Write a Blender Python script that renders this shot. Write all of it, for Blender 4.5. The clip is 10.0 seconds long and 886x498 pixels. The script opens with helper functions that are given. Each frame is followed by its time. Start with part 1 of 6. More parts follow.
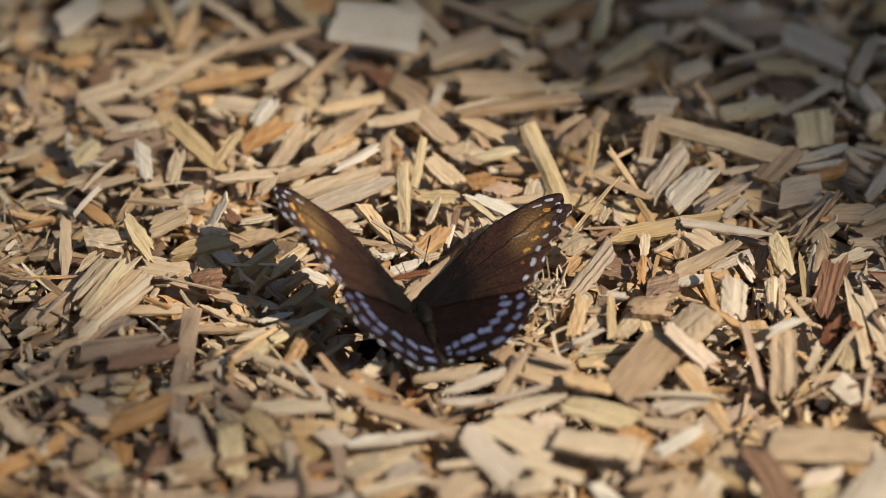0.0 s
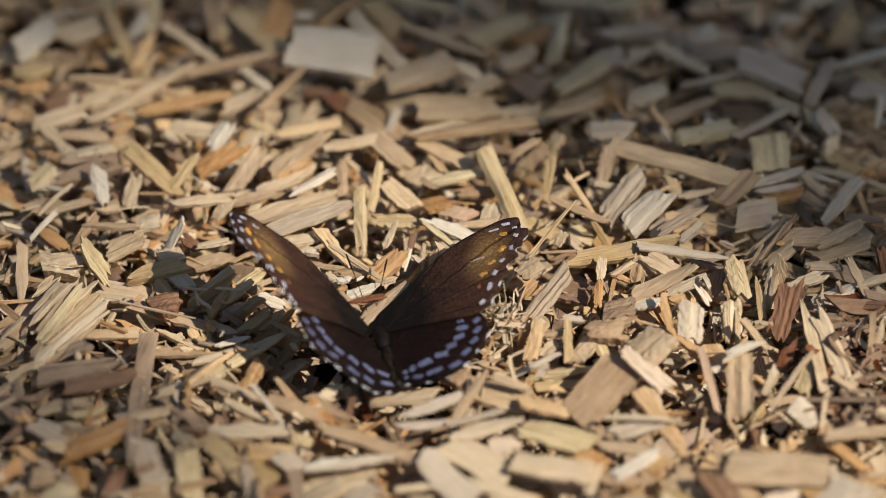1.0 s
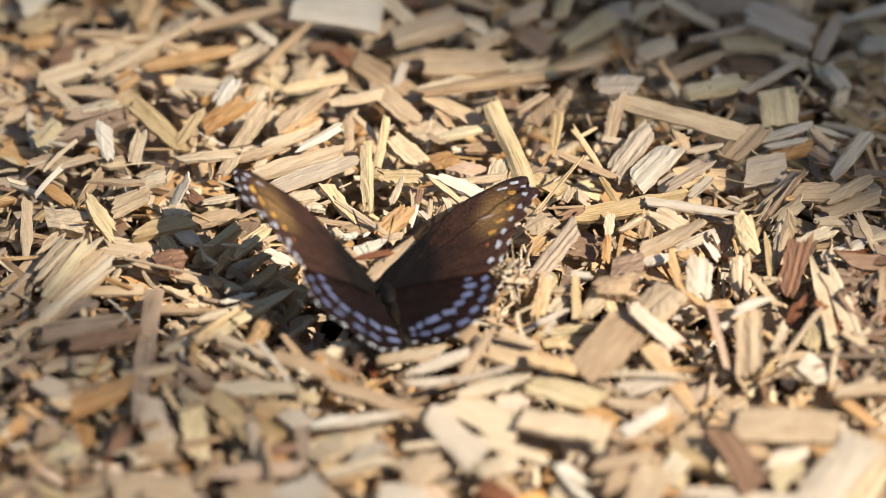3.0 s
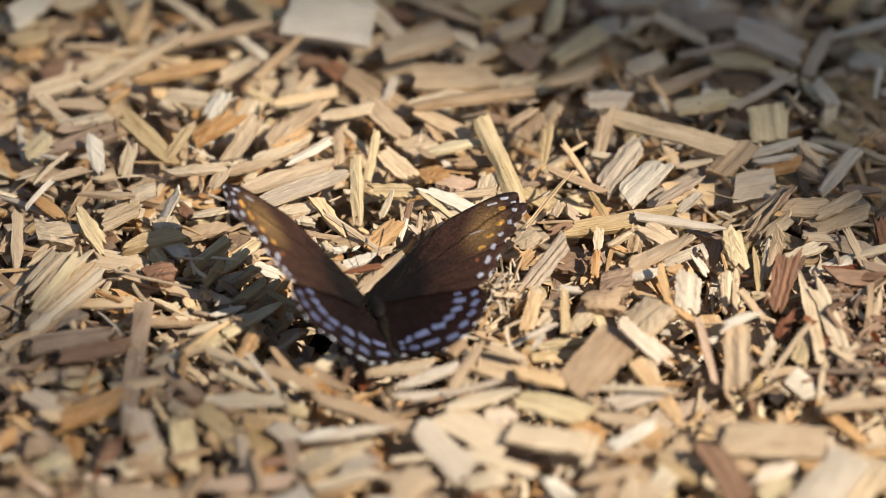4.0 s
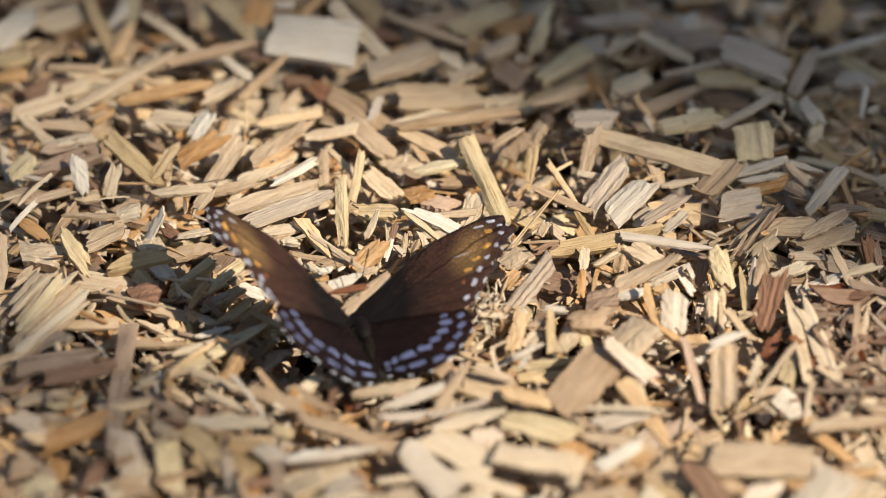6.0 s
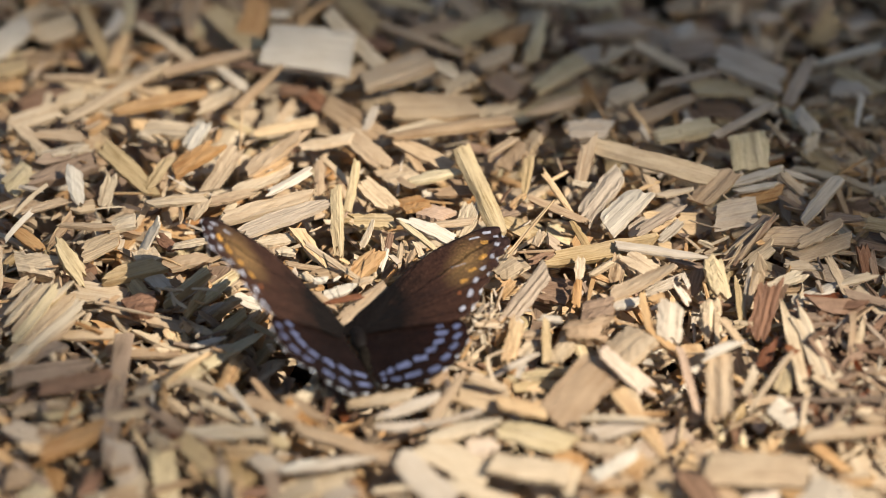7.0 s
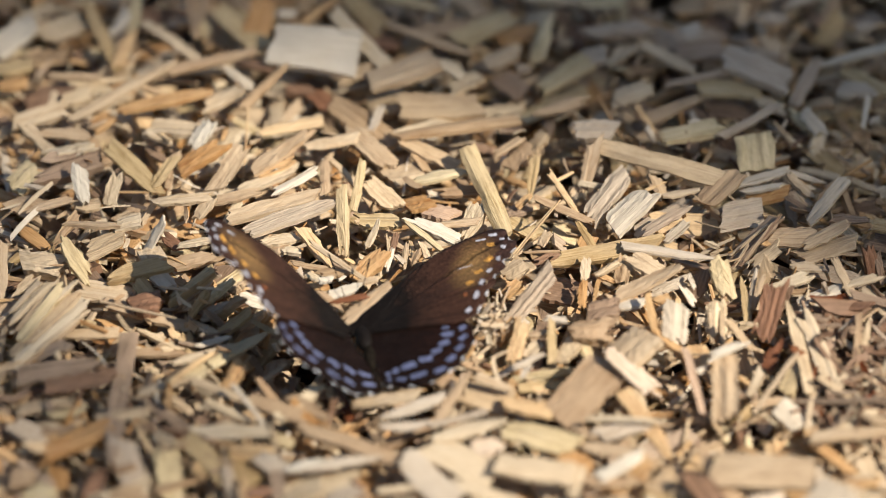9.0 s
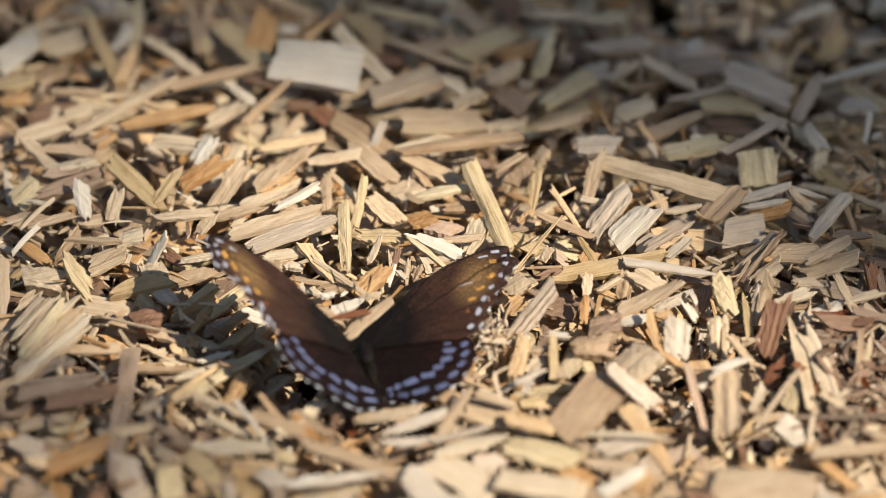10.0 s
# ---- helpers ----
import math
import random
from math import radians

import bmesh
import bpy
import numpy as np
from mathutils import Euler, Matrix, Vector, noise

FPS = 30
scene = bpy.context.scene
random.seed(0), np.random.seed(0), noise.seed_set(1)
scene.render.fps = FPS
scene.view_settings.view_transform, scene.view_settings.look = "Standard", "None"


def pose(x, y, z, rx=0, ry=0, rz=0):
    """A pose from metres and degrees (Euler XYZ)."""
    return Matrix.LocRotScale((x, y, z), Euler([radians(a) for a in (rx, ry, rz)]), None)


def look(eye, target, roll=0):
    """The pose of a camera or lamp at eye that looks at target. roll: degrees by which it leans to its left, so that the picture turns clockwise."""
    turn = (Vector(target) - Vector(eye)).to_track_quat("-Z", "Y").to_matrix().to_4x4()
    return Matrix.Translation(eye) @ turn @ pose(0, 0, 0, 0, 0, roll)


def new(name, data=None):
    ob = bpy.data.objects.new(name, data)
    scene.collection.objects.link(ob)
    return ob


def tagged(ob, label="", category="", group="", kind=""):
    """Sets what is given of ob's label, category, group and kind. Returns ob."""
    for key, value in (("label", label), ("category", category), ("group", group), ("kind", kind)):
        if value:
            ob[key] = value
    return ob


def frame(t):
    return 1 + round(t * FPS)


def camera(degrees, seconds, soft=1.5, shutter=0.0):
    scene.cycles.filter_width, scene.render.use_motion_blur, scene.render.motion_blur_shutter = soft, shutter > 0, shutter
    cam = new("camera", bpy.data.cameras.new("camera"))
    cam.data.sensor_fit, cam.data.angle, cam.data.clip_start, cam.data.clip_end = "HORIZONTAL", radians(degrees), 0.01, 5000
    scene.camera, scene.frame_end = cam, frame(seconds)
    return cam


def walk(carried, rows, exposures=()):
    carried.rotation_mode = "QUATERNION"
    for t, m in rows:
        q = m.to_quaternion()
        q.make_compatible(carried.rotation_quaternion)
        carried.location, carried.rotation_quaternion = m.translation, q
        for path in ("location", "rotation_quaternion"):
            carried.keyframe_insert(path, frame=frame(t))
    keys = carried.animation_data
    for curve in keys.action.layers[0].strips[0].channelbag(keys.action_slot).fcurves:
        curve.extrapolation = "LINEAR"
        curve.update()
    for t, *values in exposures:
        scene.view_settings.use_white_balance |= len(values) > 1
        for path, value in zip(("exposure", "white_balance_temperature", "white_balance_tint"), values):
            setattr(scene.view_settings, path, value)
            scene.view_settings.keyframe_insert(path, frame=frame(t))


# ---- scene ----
# ---------- camera ----------
cam = camera(8.0, 10.0, soft=0.8)
cam.data.dof.use_dof = True
cam.data.dof.focus_distance = 1.531
cam.data.dof.aperture_fstop = 5.2
PATH = [
    (0, (0.00000, -1.19223, 1.00040), (-0.01064, -0.00913, 0.0), -0.268),
    (0.5, (0.00000, -1.19142, 0.99972), (-0.00463, -0.00857, 0.0), -0.091),
    (1, (0.00000, -1.19257, 1.00068), (-0.00002, 0.00002, 0.0), -0.004),
    (1.5, (0.00000, -1.19144, 0.99974), (0.00233, 0.00304, 0.0), 0.190),
    (2, (0.00000, -1.19130, 0.99962), (-0.00221, -0.02168, 0.0), 0.131),
    (2.5, (0.00000, -1.18915, 0.99782), (-0.00067, -0.02356, 0.0), 0.116),
    (2.7, (0.00000, -1.18589, 0.99508), (-0.00120, -0.01781, 0.0), -0.172),
    (3.8, (0.00000, -1.18713, 0.99612), (-0.00180, -0.01534, 0.0), 0.142),
    (4, (0.00000, -1.18868, 0.99742), (0.00081, -0.01144, 0.0), 0.168),
    (4.5, (0.00000, -1.19113, 0.99947), (0.00554, -0.00799, 0.0), 0.169),
    (5, (0.00000, -1.19109, 0.99944), (0.00832, -0.00952, 0.0), 0.085),
    (5.5, (0.00000, -1.19199, 1.00020), (0.00387, -0.00559, 0.0), -0.002),
    (5.7, (0.00000, -1.18889, 0.99760), (0.00426, -0.00288, 0.0), 0.113),
    (6.8, (0.00000, -1.18322, 0.99284), (0.00489, -0.00770, 0.0), 0.048),
    (7, (0.00000, -1.18511, 0.99443), (0.00548, -0.00007, 0.0), 0.090),
    (7.5, (0.00000, -1.18623, 0.99537), (0.00797, -0.00474, 0.0), 0.060),
    (8, (0.00000, -1.18616, 0.99531), (0.00709, -0.00395, 0.0), 0.280),
    (8.5, (0.00000, -1.18476, 0.99413), (0.00623, -0.00421, 0.0), 0.239),
    (9, (0.00000, -1.18390, 0.99341), (0.00413, -0.00008, 0.0), 0.238),
    (9.5, (0.00000, -1.18326, 0.99287), (0.00508, 0.00675, 0.0), 0.118),
    (10, (0.00000, -1.18392, 0.99343), (0.00367, 0.00586, 0.0), 0.247),
]
walk(cam, [(t, look(eye, target, roll)) for t, eye, target, roll in PATH],
     exposures=[(0, 0.18, 6650, 10), (1.0, 0.19, 6650, 10), (1.5, 0.44, 6520, 10), (2.0, 0.81, 6450, 10), (2.5, 0.82, 6450, 10), (4.0, 0.56, 6500, 10), (10, 0.58, 6500, 10)])

# ---------- daylight ----------
SUN_FROM = Vector((0.80, -0.56, 1.0)).normalized()
world = bpy.data.worlds.new("sky")
scene.world = world
world.use_nodes = True
wn = world.node_tree
sky = wn.nodes.new("ShaderNodeTexSky")
sky.sky_type = "NISHITA"
sky.sun_disc = False
sky.sun_elevation = math.asin(SUN_FROM.z)
sky.sun_rotation = math.atan2(SUN_FROM.x, SUN_FROM.y)
wn.links.new(sky.outputs[0], wn.nodes["Background"].inputs[0])
wn.nodes["Background"].inputs[1].default_value = 0.069
sun = new("sun", bpy.data.lights.new("sun", "SUN"))
sun.data.energy = 4.7
sun.data.angle = radians(0.53)
sun.data.color = (1.0, 0.935, 0.835)
sun.matrix_world = look(SUN_FROM * 30, (0, 0, 0))


# ---------- materials ----------
def material(name):
    m = bpy.data.materials.new(name)
    m.use_nodes = True
    return m, m.node_tree.nodes, m.node_tree.links, m.node_tree.nodes["Principled BSDF"]


def ramp(nodes, stops):
    r = nodes.new("ShaderNodeValToRGB")
    while len(r.color_ramp.elements) < len(stops):
        r.color_ramp.elements.new(0.5)
    for e, (p, c) in zip(r.color_ramp.elements, stops):
        e.position, e.color = p, (*c, 1)
    return r


def wood(name, light, dark, weather, relief=0.8):
    """Split wood: fibres along u, blotches, a grey weathered film and some dirt."""
    m, nodes, links, bsdf = material(name)
    uv = nodes.new("ShaderNodeUVMap")
    uv.uv_map = "grain"
    vary = nodes.new("ShaderNodeAttribute")
    vary.attribute_name = "vary"

    def streaks(sx, sy, detail, rough=0.6):
        mp = nodes.new("ShaderNodeMapping")
        mp.inputs["Scale"].default_value = (sx, sy, 1)
        links.new(uv.outputs[0], mp.inputs["Vector"])
        n = nodes.new("ShaderNodeTexNoise")
        n.inputs["Scale"].default_value = 1.0
        n.inputs["Detail"].default_value = detail
        n.inputs["Roughness"].default_value = rough
        links.new(mp.outputs[0], n.inputs["Vector"])
        return n.outputs["Fac"]

    fine, broad, blotch, film = streaks(90, 2600, 3), streaks(35, 700, 3), streaks(130, 210, 4, 0.65), streaks(60, 150, 3)

    def math_node(op, a, b):
        n = nodes.new("ShaderNodeMath")
        n.operation = op
        for k, v in enumerate((a, b)):
            if isinstance(v, (int, float)):
                n.inputs[k].default_value = v
            else:
                links.new(v, n.inputs[k])
        return n.outputs[0]

    mixed = math_node("ADD", math_node("MULTIPLY", fine, 0.38), math_node("MULTIPLY", broad, 0.3))
    mixed = math_node("ADD", mixed, math_node("MULTIPLY", blotch, 0.32))
    mid = tuple(0.45 * a + 0.55 * b for a, b in zip(dark, light))
    crack = streaks(45, 1250, 2, 0.5)
    pits = streaks(1100, 1700, 3, 0.7)
    r = ramp(nodes, [(0.31, tuple(c * 0.58 for c in dark)), (0.395, dark), (0.47, mid), (0.54, light), (0.65, tuple(min(0.85, c * 1.07) for c in light))])
    links.new(math_node("ADD", mixed, math_node("MULTIPLY", math_node("SUBTRACT", pits, 0.5), 0.15)), r.inputs[0])
    cr = ramp(nodes, [(0.64, (1, 1, 1)), (0.72, (0.48, 0.42, 0.36))])
    links.new(crack, cr.inputs[0])
    split = nodes.new("ShaderNodeMix")
    split.data_type, split.blend_type = "RGBA", "MULTIPLY"
    links.new(math_node("MULTIPLY", math_node("SUBTRACT", vary.outputs["Fac"], 0.42), 2.6), split.inputs["Factor"])
    split.clamp_factor = True
    links.new(r.outputs[0], split.inputs["A"])
    links.new(cr.outputs[0], split.inputs["B"])
    grey = nodes.new("ShaderNodeMix")
    grey.data_type = "RGBA"
    grey.inputs["B"].default_value = (0.40, 0.31, 0.215, 1)
    links.new(split.outputs["Result"], grey.inputs["A"])
    fr = ramp(nodes, [(0.42, (0, 0, 0)), (0.72, (weather,) * 3)])
    links.new(film, fr.inputs[0])
    links.new(fr.outputs[0], grey.inputs["Factor"])
    hsv = nodes.new("ShaderNodeHueSaturation")
    links.new(grey.outputs["Result"], hsv.inputs["Color"])
    links.new(math_node("ADD", math_node("MULTIPLY", vary.outputs["Fac"], 0.5), 0.72), hsv.inputs["Value"])
    links.new(math_node("ADD", math_node("MULTIPLY", vary.outputs["Fac"], -0.3), 1.1), hsv.inputs["Saturation"])
    links.new(math_node("ADD", math_node("MULTIPLY", vary.outputs["Fac"], 0.02), 0.49), hsv.inputs["Hue"])
    links.new(hsv.outputs[0], bsdf.inputs["Base Color"])
    bsdf.inputs["Roughness"].default_value = 0.5
    bsdf.inputs["Specular IOR Level"].default_value = 0.2
    bump = nodes.new("ShaderNodeBump")
    bump.inputs["Strength"].default_value = relief
    bump.inputs["Distance"].default_value = 0.0006
    fibre = math_node("ADD", math_node("MULTIPLY", fine, 0.5), math_node("MULTIPLY", broad, 0.5))
    rough = math_node("ADD", fibre, math_node("MULTIPLY", pits, 0.3))
    links.new(math_node("SUBTRACT", rough, math_node("MULTIPLY", math_node("GREATER_THAN", crack, 0.68), 0.4)), bump.inputs["Height"])
    links.new(bump.outputs[0], bsdf.inputs["Normal"])
    return m


PALE = wood("pale_split_wood", (0.53, 0.39, 0.24), (0.42, 0.275, 0.145), 0.25)
TAN = wood("tan_wood", (0.56, 0.40, 0.23), (0.35, 0.225, 0.115), 0.2)
GREY = wood("weathered_wood", (0.535, 0.418, 0.29), (0.375, 0.275, 0.185), 0.3, 1.0)
OCHRE = wood("ochre_wood", (0.56, 0.34, 0.145), (0.34, 0.165, 0.055), 0.15)
OLIVE = wood("yellow_wood", (0.54, 0.395, 0.20), (0.33, 0.22, 0.09), 0.3)
BARK = wood("red_bark", (0.215, 0.082, 0.032), (0.115, 0.041, 0.016), 0.0, 1.0)
BROWN = wood("brown_wood", (0.30, 0.185, 0.11), (0.13, 0.075, 0.042), 0.15, 1.0)
UMBER = wood("brownish_wood", (0.485, 0.343, 0.202), (0.305, 0.195, 0.104), 0.15)
WHITE = wood("bleached_wood", (0.57, 0.47, 0.35), (0.48, 0.37, 0.25), 0.35)
SALMON = wood("salmon_wood", (0.64, 0.46, 0.31), (0.45, 0.295, 0.185), 0.2)
ORANGE = wood("orange_wood", (0.66, 0.30, 0.05), (0.40, 0.15, 0.02), 0.0)
WORDS = {PALE: "pale cream", TAN: "tan", GREY: "grey weathered", OCHRE: "ochre", OLIVE: "yellowish", BARK: "reddish-brown",
         BROWN: "dark brown", UMBER: "light brown", WHITE: "bleached whitish", SALMON: "salmon-pink", ORANGE: "bright orange"}


def soil():
    m, nodes, links, bsdf = material("mulch_soil")
    co = nodes.new("ShaderNodeTexCoord")
    n = nodes.new("ShaderNodeTexNoise")
    n.inputs["Scale"].default_value, n.inputs["Detail"].default_value = 140, 8
    links.new(co.outputs["Object"], n.inputs["Vector"])
    bend = nodes.new("ShaderNodeVectorMath")
    bend.operation = "MULTIPLY_ADD"
    bend.inputs[1].default_value = (0.02, 0.02, 0.02)
    links.new(n.outputs["Color"], bend.inputs[0])
    links.new(co.outputs["Object"], bend.inputs[2])
    bits = nodes.new("ShaderNodeTexVoronoi")
    bits.inputs["Scale"].default_value = 75
    links.new(bend.outputs[0], bits.inputs["Vector"])
    r = ramp(nodes, [(0.0, (0.05, 0.03, 0.02)), (0.3, (0.16, 0.10, 0.06)), (0.6, (0.36, 0.25, 0.14)), (1.0, (0.52, 0.39, 0.24))])
    sep = nodes.new("ShaderNodeSeparateColor")
    links.new(bits.outputs["Color"], sep.inputs[0])
    links.new(sep.outputs[0], r.inputs[0])
    gap = ramp(nodes, [(0.35, (1, 1, 1)), (0.62, (0.12, 0.1, 0.09))])
    links.new(bits.outputs["Distance"], gap.inputs[0])
    mul = nodes.new("ShaderNodeMix")
    mul.data_type, mul.blend_type = "RGBA", "MULTIPLY"
    mul.inputs["Factor"].default_value = 1
    links.new(r.outputs[0], mul.inputs["A"])
    links.new(gap.outputs[0], mul.inputs["B"])
    links.new(mul.outputs["Result"], bsdf.inputs["Base Color"])
    bsdf.inputs["Roughness"].default_value = 0.9
    b = nodes.new("ShaderNodeBump")
    b.inputs["Distance"].default_value = 0.004
    links.new(bits.outputs["Distance"], b.inputs["Height"])
    links.new(b.outputs[0], bsdf.inputs["Normal"])
    return m


SOIL = soil()


# ---------- wood chips ----------
def chip_arrays(rng, length, width, thick, nx=6, ny=4, curl=0.011):
    """A splintered slab round its centre: fibres of unequal length along x, tapered ends, thin worn tips."""
    s = np.linspace(-1, 1, nx)
    v = np.linspace(-1, 1, ny)
    reach = min(0.2 * length, 0.6 * width, 0.0022)
    ragged = rng.choice([0.15, 0.7, 1.2], size=2, p=[0.35, 0.35, 0.3]) * min(1, 0.0045 / width) * min(1, 0.45 * length / width)
    ends = rng.uniform(-1, 0.4, (2, ny)) * reach * ragged[:, None]
    skew = rng.uniform(-0.8, 0.8, 2) * reach
    taper = np.where(rng.random(2) < 0.13, rng.uniform(0.55, 0.85, 2), rng.uniform(0.0, 0.7, 2) ** 2) * max(0.2, 1 - 1.2 * width / length) * min(1, 0.0055 / width)
    bow, bend = rng.normal(0, curl) * length, rng.normal(0, 0.8 * curl) * length
    twist = rng.normal(0, 0.09)
    wedge = rng.uniform(-0.35, 0.35)
    ridge = rng.uniform(-1, 1, ny) * rng.choice([0.05, 0.1, 0.22]) * min(1, 0.006 / width) * thick - rng.uniform(0, 0.35) * thick * v ** 2
    nick = 1 + rng.normal(0, 0.085, (2, nx)) * min(1, 0.0045 / width)
    top, low = np.zeros((nx, ny, 3)), np.zeros((nx, ny, 3))
    for j in range(ny):
        a = -length / 2 - ends[0, j] + skew[0] * v[j]
        b = length / 2 + ends[1, j] + skew[1] * v[j]
        for i in range(nx):
            x = a + (b - a) * (s[i] + 1) / 2
            t = abs(s[i]) ** 2
            wide = 1 - (taper[0] if s[i] < 0 else taper[1]) * t
            y = v[j] * width / 2 * wide * nick[0 if v[j] < 0 else 1, i] + bend * s[i] ** 2
            th = thick / 2 * (1 - 0.3 * t) * (1 + wedge * v[j])
            z = bow * (s[i] ** 2 - 0.4) + twist * s[i] * y
            top[i, j] = (x, y, z + th + ridge[j] * (1 - 0.5 * t) + rng.normal(0, 0.045) * thick * min(1, 0.005 / width))
            low[i, j] = (x, y * 0.96, z - th)
    verts = np.concatenate([top.reshape(-1, 3), low.reshape(-1, 3)])
    n = nx * ny
    faces = []
    for i in range(nx - 1):
        for j in range(ny - 1):
            a, b, c, d = i * ny + j, (i + 1) * ny + j, (i + 1) * ny + j + 1, i * ny + j + 1
            faces.append((a, b, c, d))
            faces.append((n + d, n + c, n + b, n + a))
    for i in range(nx - 1):
        a, b = i * ny, (i + 1) * ny
        faces.append((n + a, n + b, b, a))
        a, b = i * ny + ny - 1, (i + 1) * ny + ny - 1
        faces.append((a, b, n + b, n + a))
    for j in range(ny - 1):
        faces.append((j, j + 1, n + j + 1, n + j))
        a = (nx - 1) * ny + j
        faces.append((n + a, n + a + 1, a + 1, a))
    grain = verts[:, :2] + np.stack([np.zeros(len(verts)), verts[:, 2] * 0.9], 1) + rng.uniform(-3, 3, 2)
    return verts, faces, grain


def chip_mesh(name, verts, faces, grain, vary, mats, index=None):
    me = bpy.data.meshes.new(name)
    me.from_pydata(verts.tolist(), [], faces)
    for m in mats:
        me.materials.append(m)
    loops = np.empty(len(me.loops), dtype=np.int32)
    me.loops.foreach_get("vertex_index", loops)
    layer = me.uv_layers.new(name="grain")
    layer.data.foreach_set("uv", grain[loops].astype(np.float32).ravel())
    at = me.attributes.new("vary", "FLOAT", "POINT")
    at.data.foreach_set("value", np.broadcast_to(vary, (len(verts),)).astype(np.float32))
    if index is not None:
        me.polygons.foreach_set("material_index", index)
    me.update()
    return me


def torn(rng, verts, faces, length, width, nx, ny):
    """Draws fibres out of the broken ends of a chip."""
    n = nx * ny
    tips = []
    for end, row in ((-1, 0), (1, nx - 1)):
        if rng.random() < 0.45 + 90 * (width - 0.003):
            continue
        for j in range(ny - 1):
            if rng.random() < 0.55:
                continue
            a, b = row * ny + j, row * ny + j + 1
            quad = (a, b, n + b, n + a)
            faces = [f for f in faces if set(f) != set(quad)]
            tip = len(verts) + len(tips)
            way = np.array((end, rng.normal(0, 0.22), rng.normal(0.06, 0.2)))
            tips.append(verts[list(quad)].mean(0) + way * rng.uniform(0.05, 0.2) * min(length, 2.2 * width, 0.007))
            loop = quad if end < 0 else quad[::-1]
            faces = faces + [(loop[k], loop[(k + 1) % 4], tip) for k in range(4)]
    return (np.concatenate([verts, np.array(tips)]) if tips else verts), faces


CHIP_RNG = np.random.default_rng(11)
MM = 0.001


def chip(x, y, z, length, width, thick, heading, pitch, roll, mat):
    """One chip of the mulch. Millimetres and degrees."""
    slim = width < 0.24 * length
    nx, ny = 9, 3 if width < 1.5 else 5 if width < 5 else 8
    v, f, g = chip_arrays(CHIP_RNG, length * MM, width * MM, thick * MM, nx, ny)
    count = len(v)
    if width > 1.2:
        v, f = torn(CHIP_RNG, v, f, length * MM, width * MM, nx, ny)
        g = np.concatenate([g, v[count:, :2] - v[0, :2] + g[0]])
    name = "bark_piece" if mat is BARK else "wood_splinter" if slim else "wood_flake" if width > 0.5 * length else "wood_chip"
    ob = new(name, chip_mesh(name, v, f, g, CHIP_RNG.uniform(0.12, 0.95), [mat]))
    ob.matrix_world = pose(x * MM, y * MM, z * MM) @ Euler((radians(roll), radians(-pitch), radians(heading))).to_matrix().to_4x4()
    what = "flake of bark" if mat is BARK else "thin wood splinter" if slim else "broad split wood chip" if width > 0.5 * length else "split wood chip"
    return tagged(ob, f"{WORDS[mat]} {what} lying on sunlit garden mulch", "bark" if mat is BARK else "wood chip", "wood chips of the mulch")


# ---------- ground ----------
def ground():
    bm = bmesh.new()
    bmesh.ops.create_grid(bm, x_segments=40, y_segments=40, size=60)
    me = bpy.data.meshes.new("ground")
    bm.to_mesh(me)
    bm.free()
    me.materials.append(SOIL)
    ob = new("ground", me)
    ob.location.z = -0.021
    return tagged(ob, "dark soil strewn with wood chip mulch", "ground", kind="structure")


def shade_hollow(x, y):
    """How far the mulch is sunk to deepen the shadow under the butterfly's tail, in metres."""
    along, across = 0.81 * (x + 0.025) - 0.59 * (y + 0.054), 0.59 * (x + 0.025) + 0.81 * (y + 0.054)
    return 0.0085 * math.exp(-(along / 0.017) ** 2 - (across / 0.0085) ** 2)


def mulch(name, count, half_x, half_y, hole, zlow, zhigh, seed, label, nx, ny, size=1.0, tilt=0.28, ahead=0.0):
    """A bed of countless chips in one mesh."""
    rng = np.random.default_rng(seed)
    mats = [PALE, TAN, OLIVE, OCHRE, UMBER, GREY, BROWN, WHITE]
    odds = [0.12, 0.22, 0.12, 0.19, 0.14, 0.06, 0.13, 0.02]
    vs, fs, gs, ys, ix, base = [], [], [], [], [], 0
    made = 0
    while made < count:
        x, y = rng.uniform(-half_x, half_x), rng.uniform(-half_y, half_y)
        if hole and (abs(x) < hole[0] and abs(y) < hole[1] or math.hypot(x, y) > half_x * rng.uniform(0.45, 1.0)):
            continue
        made += 1
        length = min(0.034, rng.lognormal(math.log(0.0145), 0.42)) * size
        width = min(length * 0.7, rng.lognormal(math.log(0.0042), 0.45) * size)
        v, f, g = chip_arrays(rng, length, width, min(0.003, 0.0009 + 0.22 * width), nx, ny)
        turn = Euler((rng.normal(0, tilt), rng.normal(0, 0.57 * tilt), rng.uniform(0, math.tau))).to_matrix()
        z = rng.uniform(zlow, zhigh) - shade_hollow(x, y + ahead)
        v = v @ np.array(turn).T + (x, y + ahead, z)
        vs.append(v)
        fs += [tuple(k + base for k in face) for face in f]
        gs.append(g)
        ys.append(np.full(len(v), rng.uniform(0, 1)))
        ix += [int(rng.choice(8, p=odds))] * len(f)
        base += len(v)
    me = chip_mesh(name, np.concatenate(vs), fs, np.concatenate(gs), np.concatenate(ys), mats, ix)
    return tagged(new(name, me), label, "mulch", kind="stuff")


